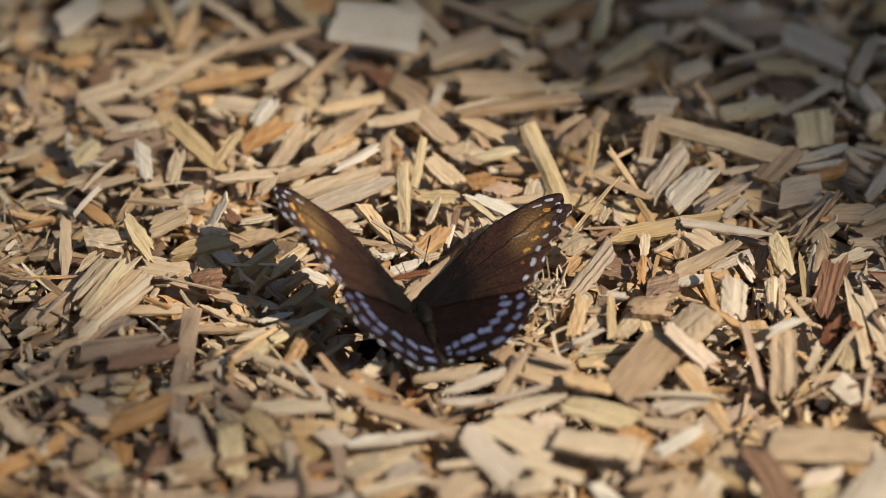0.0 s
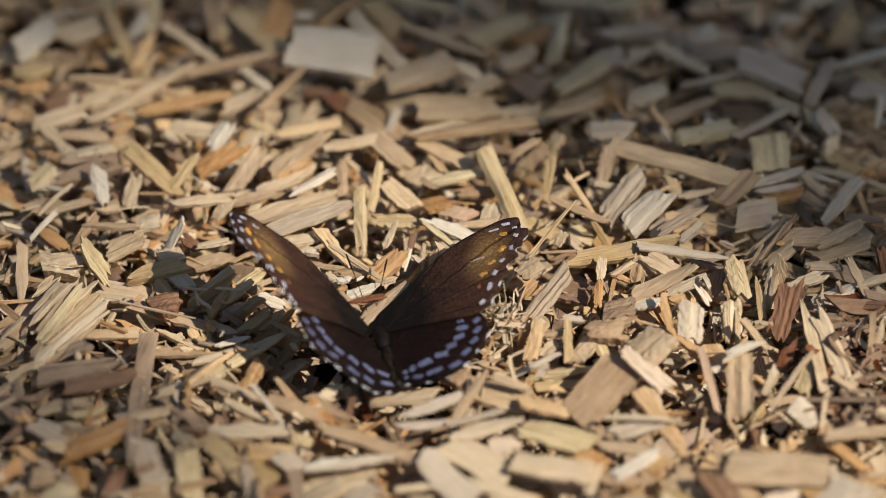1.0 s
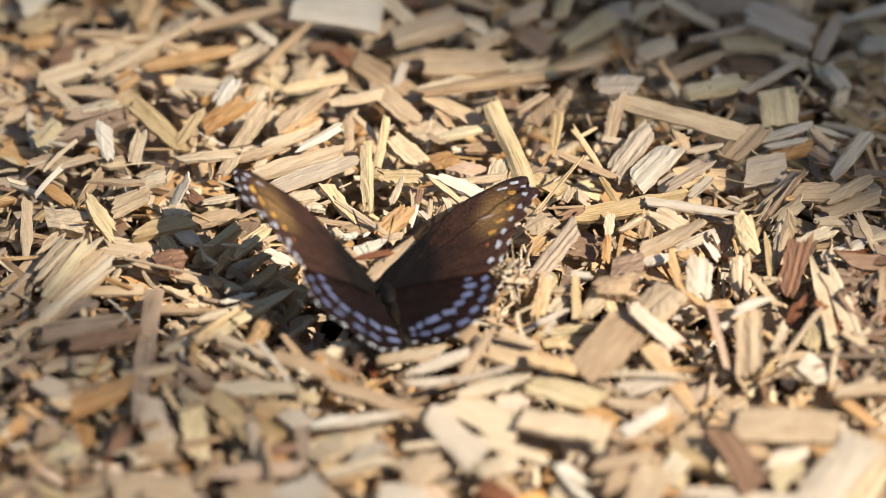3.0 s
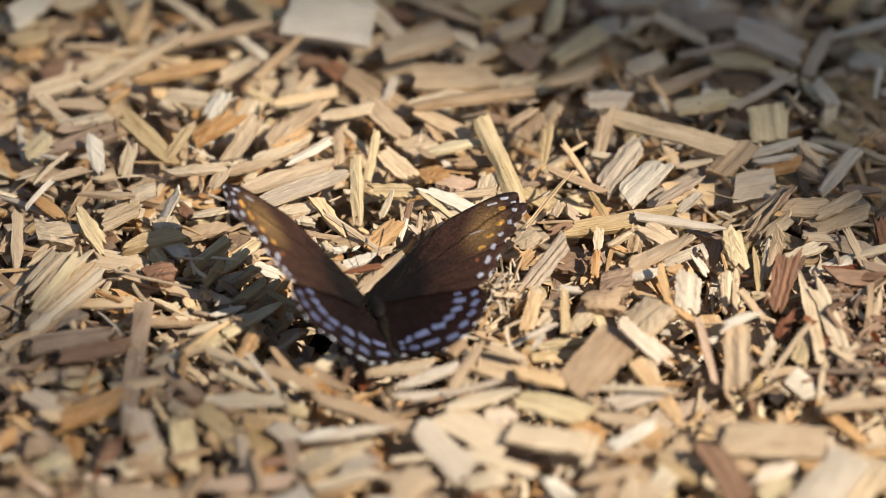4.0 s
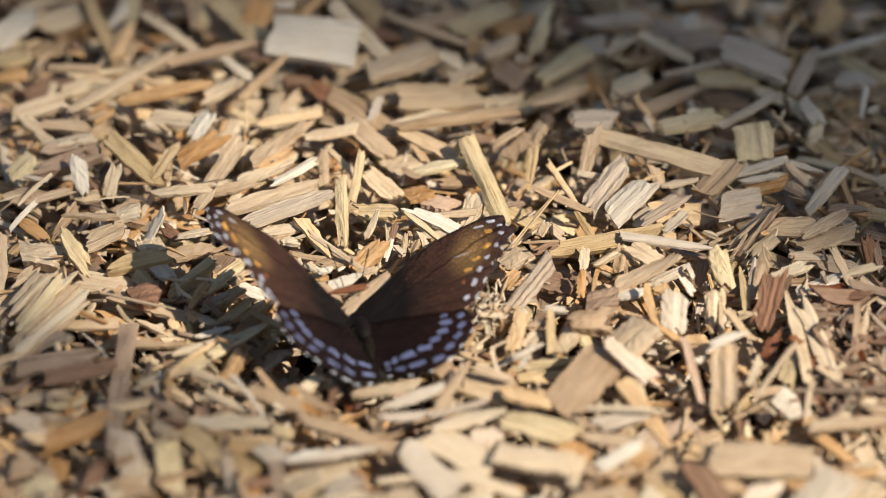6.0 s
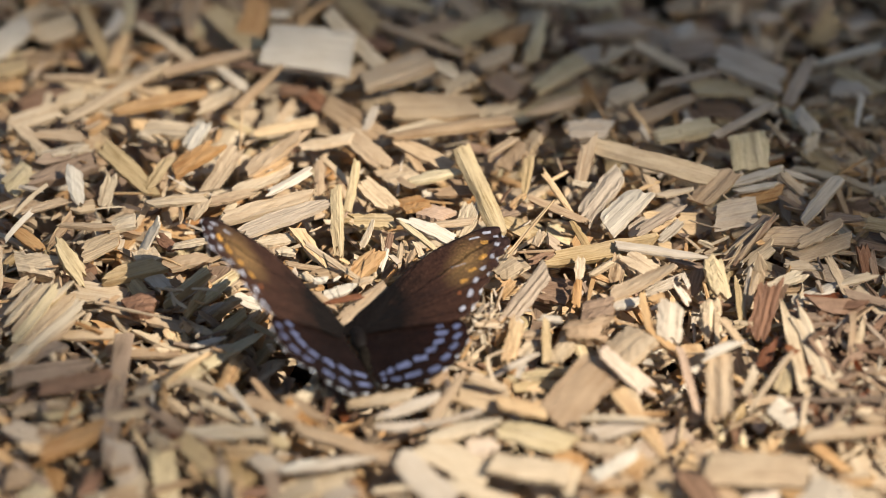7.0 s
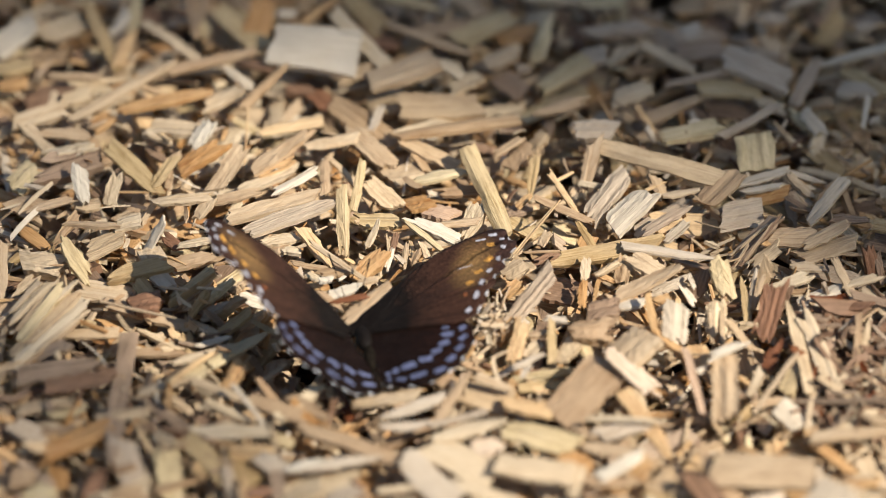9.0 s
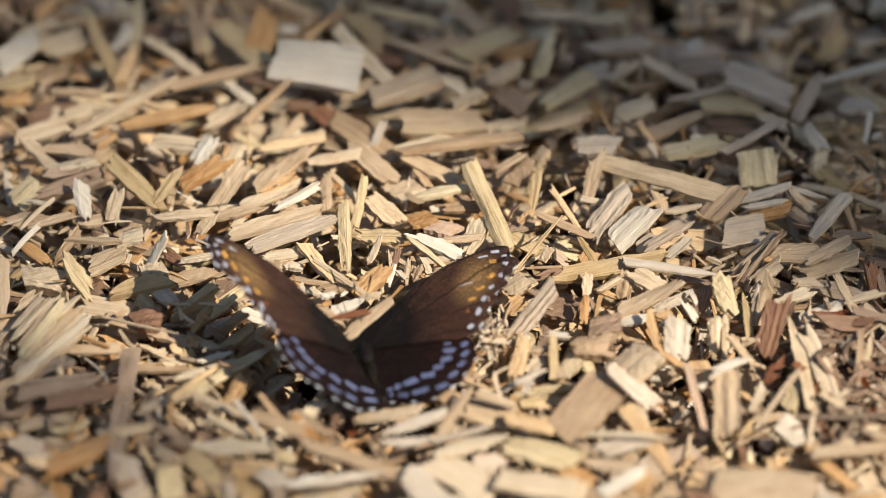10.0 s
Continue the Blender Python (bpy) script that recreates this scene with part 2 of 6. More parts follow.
ground()
mulch("mulch_bed", 4500, 0.17, 0.19, None, -0.0190, 0.003, 3, "bed of mixed pale and brown wood chips", 4, 3)
mulch("mulch_crumbs", 1500, 0.15, 0.15, None, -0.002, 0.006, 6, "small broken bits of pale wood between the chips", 4, 3, 0.5, 0.5)
mulch("mulch_grit", 1100, 0.13, 0.075, None, 0.0, 0.0065, 9, "tiny splintered crumbs of wood among the chips", 3, 2, 0.27, 0.7, -0.035)
mulch("mulch_surround", 9000, 0.95, 0.95, (0.165, 0.185), -0.013, 0.003, 4, "wood chip mulch spreading over the garden soil", 3, 2, 1.35)


def shavings(name, label, count, middle, half, low, high, blend, seed, long=0.0058, thin=0.0009, tilt=0.3):
    """Fine torn fibres and crumbs caught between the chips, in one mesh. blend: materials and their shares."""
    rng = np.random.default_rng(seed)
    mats, odds = [m for m, _ in blend], np.array([k for _, k in blend])
    vs, fs, gs, ys, ix, base = [], [], [], [], [], 0
    for _ in range(count):
        length = rng.lognormal(math.log(long), 0.55)
        width = min(0.35 * length, rng.lognormal(math.log(thin), 0.45))
        v, f, g = chip_arrays(rng, length, width, max(0.0003, 0.5 * width), 5, 2, 0.04)
        turn = Euler((rng.normal(0, 0.6), rng.normal(0, tilt), rng.uniform(0, math.tau))).to_matrix()
        at = np.array(middle) + rng.uniform(-1, 1, 2) * half
        v = v @ np.array(turn).T + (at[0], at[1], rng.uniform(low, high) - shade_hollow(*at))
        vs.append(v)
        fs += [tuple(k + base for k in face) for face in f]
        gs.append(g)
        ys.append(np.full(len(v), rng.uniform(0, 1)))
        ix += [int(rng.choice(len(mats), p=odds / odds.sum()))] * len(f)
        base += len(v)
    me = chip_mesh(name, np.concatenate(vs), fs, np.concatenate(gs), np.concatenate(ys), mats, ix)
    return tagged(new(name, me), label, "wood shavings", kind="stuff")


shavings("wood_shavings", "fine torn wood fibres among the chips", 2400, (0, 0), (0.15, 0.17), 0.0, 0.0058,
         [(PALE, 0.38), (WHITE, 0.08), (OCHRE, 0.22), (TAN, 0.29), (BROWN, 0.03)], 21)
# a knot of shredded dark wood, and pale fluff by the wing
shavings("shredded_bark", "knot of shredded dark brown bark fibres", 300, (0.103, -0.052), (0.013, 0.024), 0.004, 0.0125,
         [(BROWN, 0.6), (UMBER, 0.18), (BARK, 0.16), (PALE, 0.06)], 22, 0.0062, 0.0016, 0.4)
shavings("pale_fluff", "tuft of curled pale wood fibres", 70, (0.0145, -0.0375), (0.004, 0.006), 0.007, 0.012,
         [(PALE, 0.7), (WHITE, 0.3)], 23, 0.0052, 0.0006, 0.6)
shavings("brown_shreds", "browned broken shreds of wood and bark", 170, (-0.066, -0.088), (0.046, 0.034), 0.006, 0.0125,
         [(BROWN, 0.28), (OCHRE, 0.36), (UMBER, 0.22), (BARK, 0.04), (TAN, 0.1)], 25, 0.0085, 0.0024, 0.25)
shavings("wood_shreds", "loose shreds of wood lying over the chips", 420, (0, -0.02), (0.118, 0.06), 0.006, 0.012,
         [(PALE, 0.34), (WHITE, 0.1), (OCHRE, 0.2), (TAN, 0.2), (BROWN, 0.16)], 24, 0.0055, 0.0009, 0.3)


# ---------- unseen tree, added to cast shade on part of the mulch ----
def leaf_green():
    m, nodes, links, bsdf = material("leaf")
    geo = nodes.new("ShaderNodeNewGeometry")
    r = ramp(nodes, [(0.0, (0.045, 0.085, 0.02)), (1.0, (0.10, 0.14, 0.035))])
    links.new(geo.outputs["Random Per Island"], r.inputs[0])
    links.new(r.outputs[0], bsdf.inputs["Base Color"])
    bsdf.inputs["Roughness"].default_value = 0.5
    glow = nodes.new("ShaderNodeBsdfTranslucent")
    glow.inputs["Color"].default_value = (0.30, 0.46, 0.06, 1)
    both = nodes.new("ShaderNodeMixShader")
    both.inputs[0].default_value = 0.6
    links.new(bsdf.outputs[0], both.inputs[1])
    links.new(glow.outputs[0], both.inputs[2])
    links.new(both.outputs[0], nodes["Material Output"].inputs["Surface"])
    return m


def shade_at(x, y):
    """How closely the added foliage is packed to dim a spot of the ground."""
    def step(a, b, v):
        k = min(1, max(0, (v - a) / (b - a)))
        return k * k * (3 - 2 * k)
    far = step(0.002, 0.085, y + 0.26 * x) * (0.66 + 0.27 * step(0.0, 0.07, x))
    corner = 0.62 * step(0.045, 0.115, y - 0.55 * x - 0.03)
    left = 0.3 * step(0.045, 0.12, -x + 0.15 * y)
    near = 0.4 * step(0.02, 0.12, -y - 1.1 * x - 0.05)
    right = 0.93 * step(0.041, 0.121, x + 1.0 * y)
    out = 0.55 * step(0.16, 0.3, math.hypot(x, y))
    return min(0.97, max(far, corner, left, near, right, out))


def shade_tree():
    leaf, bark = leaf_green(), BROWN
    tree = new("tree")
    foot = Vector((3.4, -2.3, -0.021))
    tree.location = foot
    tagged(tree, "leafy tree added out of view to shade the mulch", "tree")
    top = SUN_FROM * 4.0
    rng = random.Random(8)

    def limb(name, pts, radii):
        return tube(name, bark, tree, [(Vector(p) - foot) / MM for p in pts], [r / MM for r in radii])

    trunk = [foot + Vector((0.06 * math.sin(k), 0.05 * math.cos(2 * k), 0.45 * k)) for k in range(8)]
    limb("trunk", trunk, [0.10 - 0.009 * k for k in range(8)])
    fork = trunk[5]
    right = SUN_FROM.cross(Vector((0, 0, 1))).normalized()
    up = right.cross(SUN_FROM)
    for a, b in ((0.0, 0.0), (-0.5, 0.3), (0.45, 0.35), (0.3, -0.4)):
        end = fork.lerp(top + right * a + up * b + SUN_FROM * 0.25, 0.84 if a == 0 else 1.0)
        limb("branch", [fork.lerp(end, k / 6) + Vector((0, 0, 0.12 * math.sin(math.pi * k / 6))) for k in range(7)], [0.035 - 0.0045 * k for k in range(7)])
    vs, fs = [], []

    def leaf_at(p, size):
        turn = Euler([rng.uniform(-0.9, 0.9), rng.uniform(-0.9, 0.9), rng.uniform(0, math.tau)]).to_matrix()
        n = len(vs)
        for a, b, c in ((-1, 0, 0), (-0.35, 0.48, 0.1), (0.4, 0.4, 0.1), (1, 0, -0.15), (0.4, -0.4, 0.1), (-0.35, -0.48, 0.1), (0, 0, 0)):
            vs.append(p + turn @ Vector((a, b, c)) * size - foot)
        fs.extend([(n + i, n + (i + 1) % 6, n + 6) for i in range(6)])

    for _ in range(16100):
        gx, gy = rng.uniform(-0.32, 0.32), rng.uniform(-0.34, 0.34)
        if rng.random() > shade_at(gx, gy) ** 1.9 or math.hypot(gx, gy) > 0.34 * rng.uniform(0.7, 1.0):
            continue
        leaf_at(Vector((gx, gy, 0)) + SUN_FROM * rng.uniform(3.8, 4.3), rng.uniform(0.008, 0.013))
    for k in range(7500):
        d = Vector((rng.gauss(0, 1), rng.gauss(0, 1), rng.gauss(0, 0.7))).normalized() * rng.uniform(0.5, 1.1)
        p = (foot + Vector((0.0, 0.0, 3.5)) if k % 2 else top + Vector((0.15, -0.25, 0.3))) + d
        back = p - SUN_FROM * (p.z / SUN_FROM.z)
        if math.hypot(back.x, back.y) < 0.4:
            continue
        leaf_at(p, rng.uniform(0.028, 0.05))
    me = bpy.data.meshes.new("foliage")
    me.from_pydata([tuple(v) for v in vs], [], fs)
    me.materials.append(leaf)
    crown = new("crown", me)
    crown.parent = tree
    return tagged(crown, "crown of small green leaves added to cast shade")


# ---------- butterfly ----------
def scales(name, root, mid, edge, gold, spec):
    """Wing scales: black at the root, warmer outwards, a golden patch painted as sheen before the tip, thin dark veins
    from the hinge.
    """
    m, nodes, links, bsdf = material(name)
    uv = nodes.new("ShaderNodeUVMap")
    uv.uv_map = "span"
    sep = nodes.new("ShaderNodeSeparateXYZ")
    links.new(uv.outputs[0], sep.inputs[0])
    place = nodes.new("ShaderNodeUVMap")
    place.uv_map = "place"
    at = nodes.new("ShaderNodeSeparateXYZ")
    links.new(place.outputs[0], at.inputs[0])

    def grain(source, scale, detail, stretch=(1, 1, 1)):
        mp = nodes.new("ShaderNodeMapping")
        mp.inputs["Scale"].default_value = stretch
        links.new(source, mp.inputs["Vector"])
        n = nodes.new("ShaderNodeTexNoise")
        n.inputs["Scale"].default_value, n.inputs["Detail"].default_value = scale, detail
        links.new(mp.outputs[0], n.inputs["Vector"])
        return n.outputs["Fac"]

    def op(kind, a, b=0.0):
        k = nodes.new("ShaderNodeMath")
        k.operation = kind
        for i, v in enumerate((a, b)):
            if isinstance(v, (int, float)):
                k.inputs[i].default_value = v
            else:
                links.new(v, k.inputs[i])
        return k.outputs[0]

    def times(a, b):
        mul = nodes.new("ShaderNodeMix")
        mul.data_type, mul.blend_type = "RGBA", "MULTIPLY"
        mul.inputs["Factor"].default_value = 1
        links.new(a, mul.inputs["A"])
        links.new(b, mul.inputs["B"])
        return mul.outputs["Result"]

    cloud = grain(place.outputs[0], 2.2, 5)
    sheen_dust = grain(place.outputs[0], 15, 5)
    streak = grain(uv.outputs[0], 1.0, 4, (7, 60, 1))
    # place: centimetres outward and forward of the hinge
    drift = op("MULTIPLY", op("SUBTRACT", cloud, 0.5), 1.4)
    base = ramp(nodes, [(0.0, root), (0.28, root), (0.52, mid), (0.82, mid), (0.97, edge)])
    links.new(op("DIVIDE", op("ADD", at.outputs["X"], drift), 4.0), base.inputs[0])
    # golden sheen put into the colour, an ellipse before the tip
    dx, dy = op("SUBTRACT", at.outputs["X"], 3.02), op("SUBTRACT", at.outputs["Y"], 1.32)
    along = op("ADD", op("MULTIPLY", dx, 0.45), op("MULTIPLY", dy, 0.89))
    cross = op("SUBTRACT", op("MULTIPLY", dx, 0.89), op("MULTIPLY", dy, 0.45))
    far = op("SQRT", op("ADD", op("POWER", op("DIVIDE", along, 1.1), 2.0), op("POWER", op("DIVIDE", cross, 0.6), 2.0)))
    mask = ramp(nodes, [(0.15, (1, 1, 1)), (1.0, (0, 0, 0))])
    links.new(op("ADD", far, op("MULTIPLY", op("SUBTRACT", streak, 0.5), 1.1)), mask.inputs[0])
    warm = nodes.new("ShaderNodeMix")
    warm.data_type = "RGBA"
    warm.inputs["B"].default_value = (*gold, 1)
    links.new(base.outputs[0], warm.inputs["A"])
    links.new(mask.outputs[0], warm.inputs["Factor"])
    vein = op("ABSOLUTE", op("SINE", op("ADD", op("MULTIPLY", sep.outputs["Y"], 26.0), op("MULTIPLY", cloud, 0.8))))
    line = ramp(nodes, [(0.0, (0.3, 0.3, 0.3)), (0.07, (0.5, 0.5, 0.5)), (0.16, (1, 1, 1)), (0.22, (1.25, 1.22, 1.2)), (0.34, (1, 1, 1))])
    links.new(vein, line.inputs[0])
    mottle = ramp(nodes, [(0.3, (0.72, 0.72, 0.72)), (0.5, (1, 1, 1)), (0.7, (1.4, 1.35, 1.3))])
    links.new(streak, mottle.inputs[0])
    # dusty grain, its brightest specks painted in as sheen highlights
    sheen_speck = ramp(nodes, [(0.34, (0.6, 0.6, 0.6)), (0.52, (1, 1, 1)), (0.64, (1.4, 1.36, 1.3)), (0.74, (3.0, 2.8, 2.6))])
    links.new(sheen_dust, sheen_speck.inputs[0])
    links.new(times(times(times(warm.outputs["Result"], line.outputs[0]), mottle.outputs[0]), sheen_speck.outputs[0]), bsdf.inputs["Base Color"])
    bsdf.inputs["Roughness"].default_value = 0.5
    bsdf.inputs["Specular IOR Level"].default_value = spec
    b = nodes.new("ShaderNodeBump")
    b.inputs["Strength"].default_value, b.inputs["Distance"].default_value = 0.7, 0.0003
    links.new(op("ADD", op("MULTIPLY", line.outputs[0], 0.6), op("ADD", op("MULTIPLY", sheen_dust, 0.6), op("MULTIPLY", streak, 0.8))), b.inputs["Height"])
    links.new(b.outputs[0], bsdf.inputs["Normal"])
    return m


def plain(name, colour, rough, spread=0.25, size=1800, spec=0.08):
    m, nodes, links, bsdf = material(name)
    co = nodes.new("ShaderNodeTexCoord")
    n = nodes.new("ShaderNodeTexNoise")
    n.inputs["Scale"].default_value, n.inputs["Detail"].default_value = size, 4
    links.new(co.outputs["Object"], n.inputs["Vector"])
    r = ramp(nodes, [(0.3, tuple(c * (1 - spread) for c in colour)), (0.7, tuple(min(1, c * (1 + spread)) for c in colour))])
    links.new(n.outputs["Fac"], r.inputs[0])
    links.new(r.outputs[0], bsdf.inputs["Base Color"])
    bsdf.inputs["Roughness"].default_value = rough
    bsdf.inputs["Specular IOR Level"].default_value = spec
    return m


FOREWING = scales("forewing_scales", (0.0086, 0.0064, 0.0054), (0.040, 0.0195, 0.0132), (0.036, 0.0195, 0.0160), (0.18, 0.105, 0.043), 0.06)
HINDWING = scales("hindwing_scales", (0.0095, 0.0054, 0.0044), (0.0155, 0.0072, 0.0056), (0.0125, 0.0076, 0.0068), (0.0155, 0.0072, 0.0056), 0.05)
SPOT_WHITE = plain("white_scales", (0.36, 0.355, 0.39), 0.7, 0.45, 1200)
SPOT_FRINGE = plain("white_fringe", (0.44, 0.44, 0.46), 0.7, 0.45, 1200)
SPOT_ORANGE = plain("orange_scales", (0.50, 0.25, 0.06), 0.7, 0.7, 1100)
SPOT_RUST = plain("rust_scales", (0.22, 0.075, 0.03), 0.7)
SPOT_BLUE = plain("lilac_blue_scales", (0.105, 0.118, 0.195), 0.6, 0.6, 1500)
CHITIN = plain("dark_fur", (0.007, 0.0048, 0.0036), 0.6, 0.6, 900, 0.12)
ABDOMEN = plain("abdomen_fur", (0.011, 0.0085, 0.006), 0.8, 0.6, 900, 0.03)
EYE_DARK = plain("eye", (0.02, 0.013, 0.01), 0.2)
ANTENNA = plain("antenna_skin", (0.014, 0.011, 0.009), 0.5)


def part(name, bm, mat, parent, label=""):
    me = bpy.data.meshes.new(name)
    bm.to_mesh(me)
    bm.free()
    me.materials.append(mat)
    ob = new(name, me)
    ob.parent = parent
    return tagged(ob, label)


def curve_through(pts, steps):
    """A closed smooth line through a few corners."""
    out, n = [], len(pts)
    for i in range(n):
        p0, p1, p2, p3 = (Vector(pts[(i + k) % n]) for k in (-1, 0, 1, 2))
        for k in range(steps):
            t = k / steps
            out.append(0.5 * (2 * p1 + (p2 - p0) * t + (2 * p0 - 5 * p1 + 4 * p2 - p3) * t * t + (3 * p1 - p0 - 3 * p2 + p3) * t ** 3))
    return out


def wing_height(fwd, out):
    """Gentle camber and the pleats between the veins, in millimetres."""
    far = math.hypot(fwd, out)
    ang = math.atan2(fwd, out + 1e-6)
    return 0.22 * math.sin(ang * 11) * min(1, far / 18) - 0.0016 * (far - 18) ** 2 + 0.5


def wing(name, corners, side, mat, parent, drop, label):
    """A thin cambered wing. corners: forward and outward from the hinge, mm."""
    rim = curve_through(corners, 7)
    hub = Vector((0.5, 3.0)) if name == "forewing" else Vector((-4.5, 4.5))
    bm = bmesh.new()
    span = bm.loops.layers.uv.new("span")
    place = bm.loops.layers.uv.new("place")
    rings = 12
    reach = max((p - hub).length for p in rim)
    info = {}
    sheets = []
    for lift in (0.09, -0.09):
        grid = []
        for r in range(1, rings + 1):
            row = []
            for i, p in enumerate(rim):
                q = hub + (p - hub) * (r / rings)
                v = bm.verts.new((side * q.y * MM, q.x * MM, (wing_height(q.x, q.y) + drop + lift * (1 - 0.8 * (r == rings))) * MM))
                ang = (math.atan2(p.x - hub.x, p.y - hub.y) + math.pi) / math.tau
                info[v] = ((q - hub).length / reach, min(1, max(0, (ang - 0.28) / 0.42)))
                row.append(v)
            grid.append(row)
        c = bm.verts.new((side * hub.y * MM, hub.x * MM, (wing_height(hub.x, hub.y) + drop + lift) * MM))
        info[c] = (0, 0.5)
        sheets.append((grid, c))
    m = len(rim)
    for s, (grid, c) in enumerate(sheets):
        for i in range(m):
            j = (i + 1) % m
            quad = [(c, grid[0][i], grid[0][j])] + [(grid[r][i], grid[r + 1][i], grid[r + 1][j], grid[r][j]) for r in range(rings - 1)]
            for f in quad:
                bm.faces.new(f if s == 0 else f[::-1])
    a, b = sheets[0][0][-1], sheets[1][0][-1]
    for i in range(m):
        j = (i + 1) % m
        bm.faces.new((a[i], b[i], b[j], a[j]))
    for f in bm.faces:
        f.smooth = True
        for lp in f.loops:
            lp[span].uv = info[lp.vert]
            lp[place].uv = (side * lp.vert.co.x * 100, lp.vert.co.y * 100)
    bmesh.ops.recalc_face_normals(bm, faces=bm.faces)
    return part(name, bm, mat, parent, label), rim


def spot(owner, side, drop, fwd, out, length, width, angle, mat, seed):
    """One patch of coloured scales, a hair above the wing."""
    rng = random.Random(seed)
    bm = bmesh.new()
    ca, sa = math.cos(radians(angle)), math.sin(radians(angle))
    n = 22
    rows = []
    for ring in (0.0, 0.55, 1.0):
        row = []
        for i in range(n if ring else 1):
            w = math.tau * i / n
            k = ring * (1 + (rng.uniform(-0.24, 0.16) if ring == 1 else 0))
            e = 0.45
            lx = math.copysign(abs(math.cos(w)) ** e, math.cos(w)) * length / 2 * k
            ly = math.copysign(abs(math.sin(w)) ** e, math.sin(w)) * width / 2 * k
            o, f = out + lx * ca - ly * sa, fwd + lx * sa + ly * ca
            row.append(bm.verts.new((side * o * MM, f * MM, (wing_height(f, o) + drop + 0.17 - 0.05 * (ring == 1)) * MM)))
        rows.append(row)
    for i in range(n):
        j = (i + 1) % n
        bm.faces.new((rows[0][0], rows[1][i], rows[1][j]))
        bm.faces.new((rows[1][i], rows[2][i], rows[2][j], rows[1][j]))
    bmesh.ops.recalc_face_normals(bm, faces=bm.faces)
    for f in bm.faces:
        f.smooth = True
        if f.normal.z < 0:
            f.normal_flip()
    names = {SPOT_WHITE: "white_mark", SPOT_FRINGE: "fringe", SPOT_ORANGE: "orange_spot", SPOT_RUST: "rust_spot", SPOT_BLUE: "blue_spot"}
    return part(names[mat], bm, mat, owner)


def fringe(owner, side, drop, rim, notches, size):
    """White hairs lining the notches of the margin, each a thin bent strip."""
    rng = random.Random(31)
    hub = Vector((-1.0, 1.2))
    for k in notches:
        wide = rng.uniform(0.2, 0.45) * size
        bm = bmesh.new()
        rows = []
        span = rng.choice((3, 4, 5)) if size > 0.95 else rng.choice((2, 3))
        for i in range(-span, span + 1):
            p = rim[(k + i) % len(rim)]
            way = (p - hub).normalized()
            t = 1 - (abs(i) / (span + 0.3)) ** 2
            row = []
            for q, up in ((p + way * 0.14 * t, 0.0), (p - way * wide * 0.45 * t, 0.16), (p - way * wide * t * rng.uniform(0.8, 1.2), 0.13)):
                row.append(bm.verts.new((side * q.y * MM, q.x * MM, (wing_height(q.x, q.y) + drop + up) * MM)))
            rows.append(row)
        for a, b in zip(rows, rows[1:]):
            for c in range(2):
                bm.faces.new((a[c], a[c + 1], b[c + 1], b[c]))
        bmesh.ops.recalc_face_normals(bm, faces=bm.faces)
        for f in bm.faces:
            f.smooth = True
            if f.normal.z < 0:
                f.normal_flip()
        part("fringe", bm, SPOT_FRINGE, owner)


def blob(name, mat, parent, at, radii, label="", power=1.0, tail=0.0):
    """A furry rounded segment, tapered towards its tail."""
    bm = bmesh.new()
    bmesh.ops.create_uvsphere(bm, u_segments=20, v_segments=14, radius=1)
    for v in bm.verts:
        taper = 1 - tail * max(0, -v.co.y)
        rough = 1 + 0.05 * noise.noise(v.co * 6)
        v.co = Vector((v.co.x * radii[0] * taper * rough, v.co.y * radii[1], v.co.z * radii[2] * taper * rough)) * MM + Vector(at) * MM
    for f in bm.faces:
        f.smooth = True
    return part(name, bm, mat, parent, label)


def tube(name, mat, parent, pts, radii, label=""):
    bm = bmesh.new()
    rows = []
    for i, (p, r) in enumerate(zip(pts, radii)):
        p = Vector(p)
        d = (Vector(pts[min(i + 1, len(pts) - 1)]) - Vector(pts[max(i - 1, 0)])).normalized()
        a = d.orthogonal().normalized()
        b = d.cross(a)
        rows.append([bm.verts.new((p + (a * math.cos(w) + b * math.sin(w)) * r) * MM) for w in (math.tau * k / 8 for k in range(8))])
    for r0, r1 in zip(rows, rows[1:]):
        for k in range(8):
            bm.faces.new((r0[k], r0[(k + 1) % 8], r1[(k + 1) % 8], r1[k]))
    bm.faces.new(rows[0][::-1])
    bm.faces.new(rows[-1])
    for f in bm.faces:
        f.smooth = True
    bmesh.ops.recalc_face_normals(bm, faces=bm.faces)
    return part(name, bm, mat, parent, label)


HINGE = 12.0  # height of the wing roots over the ground, mm
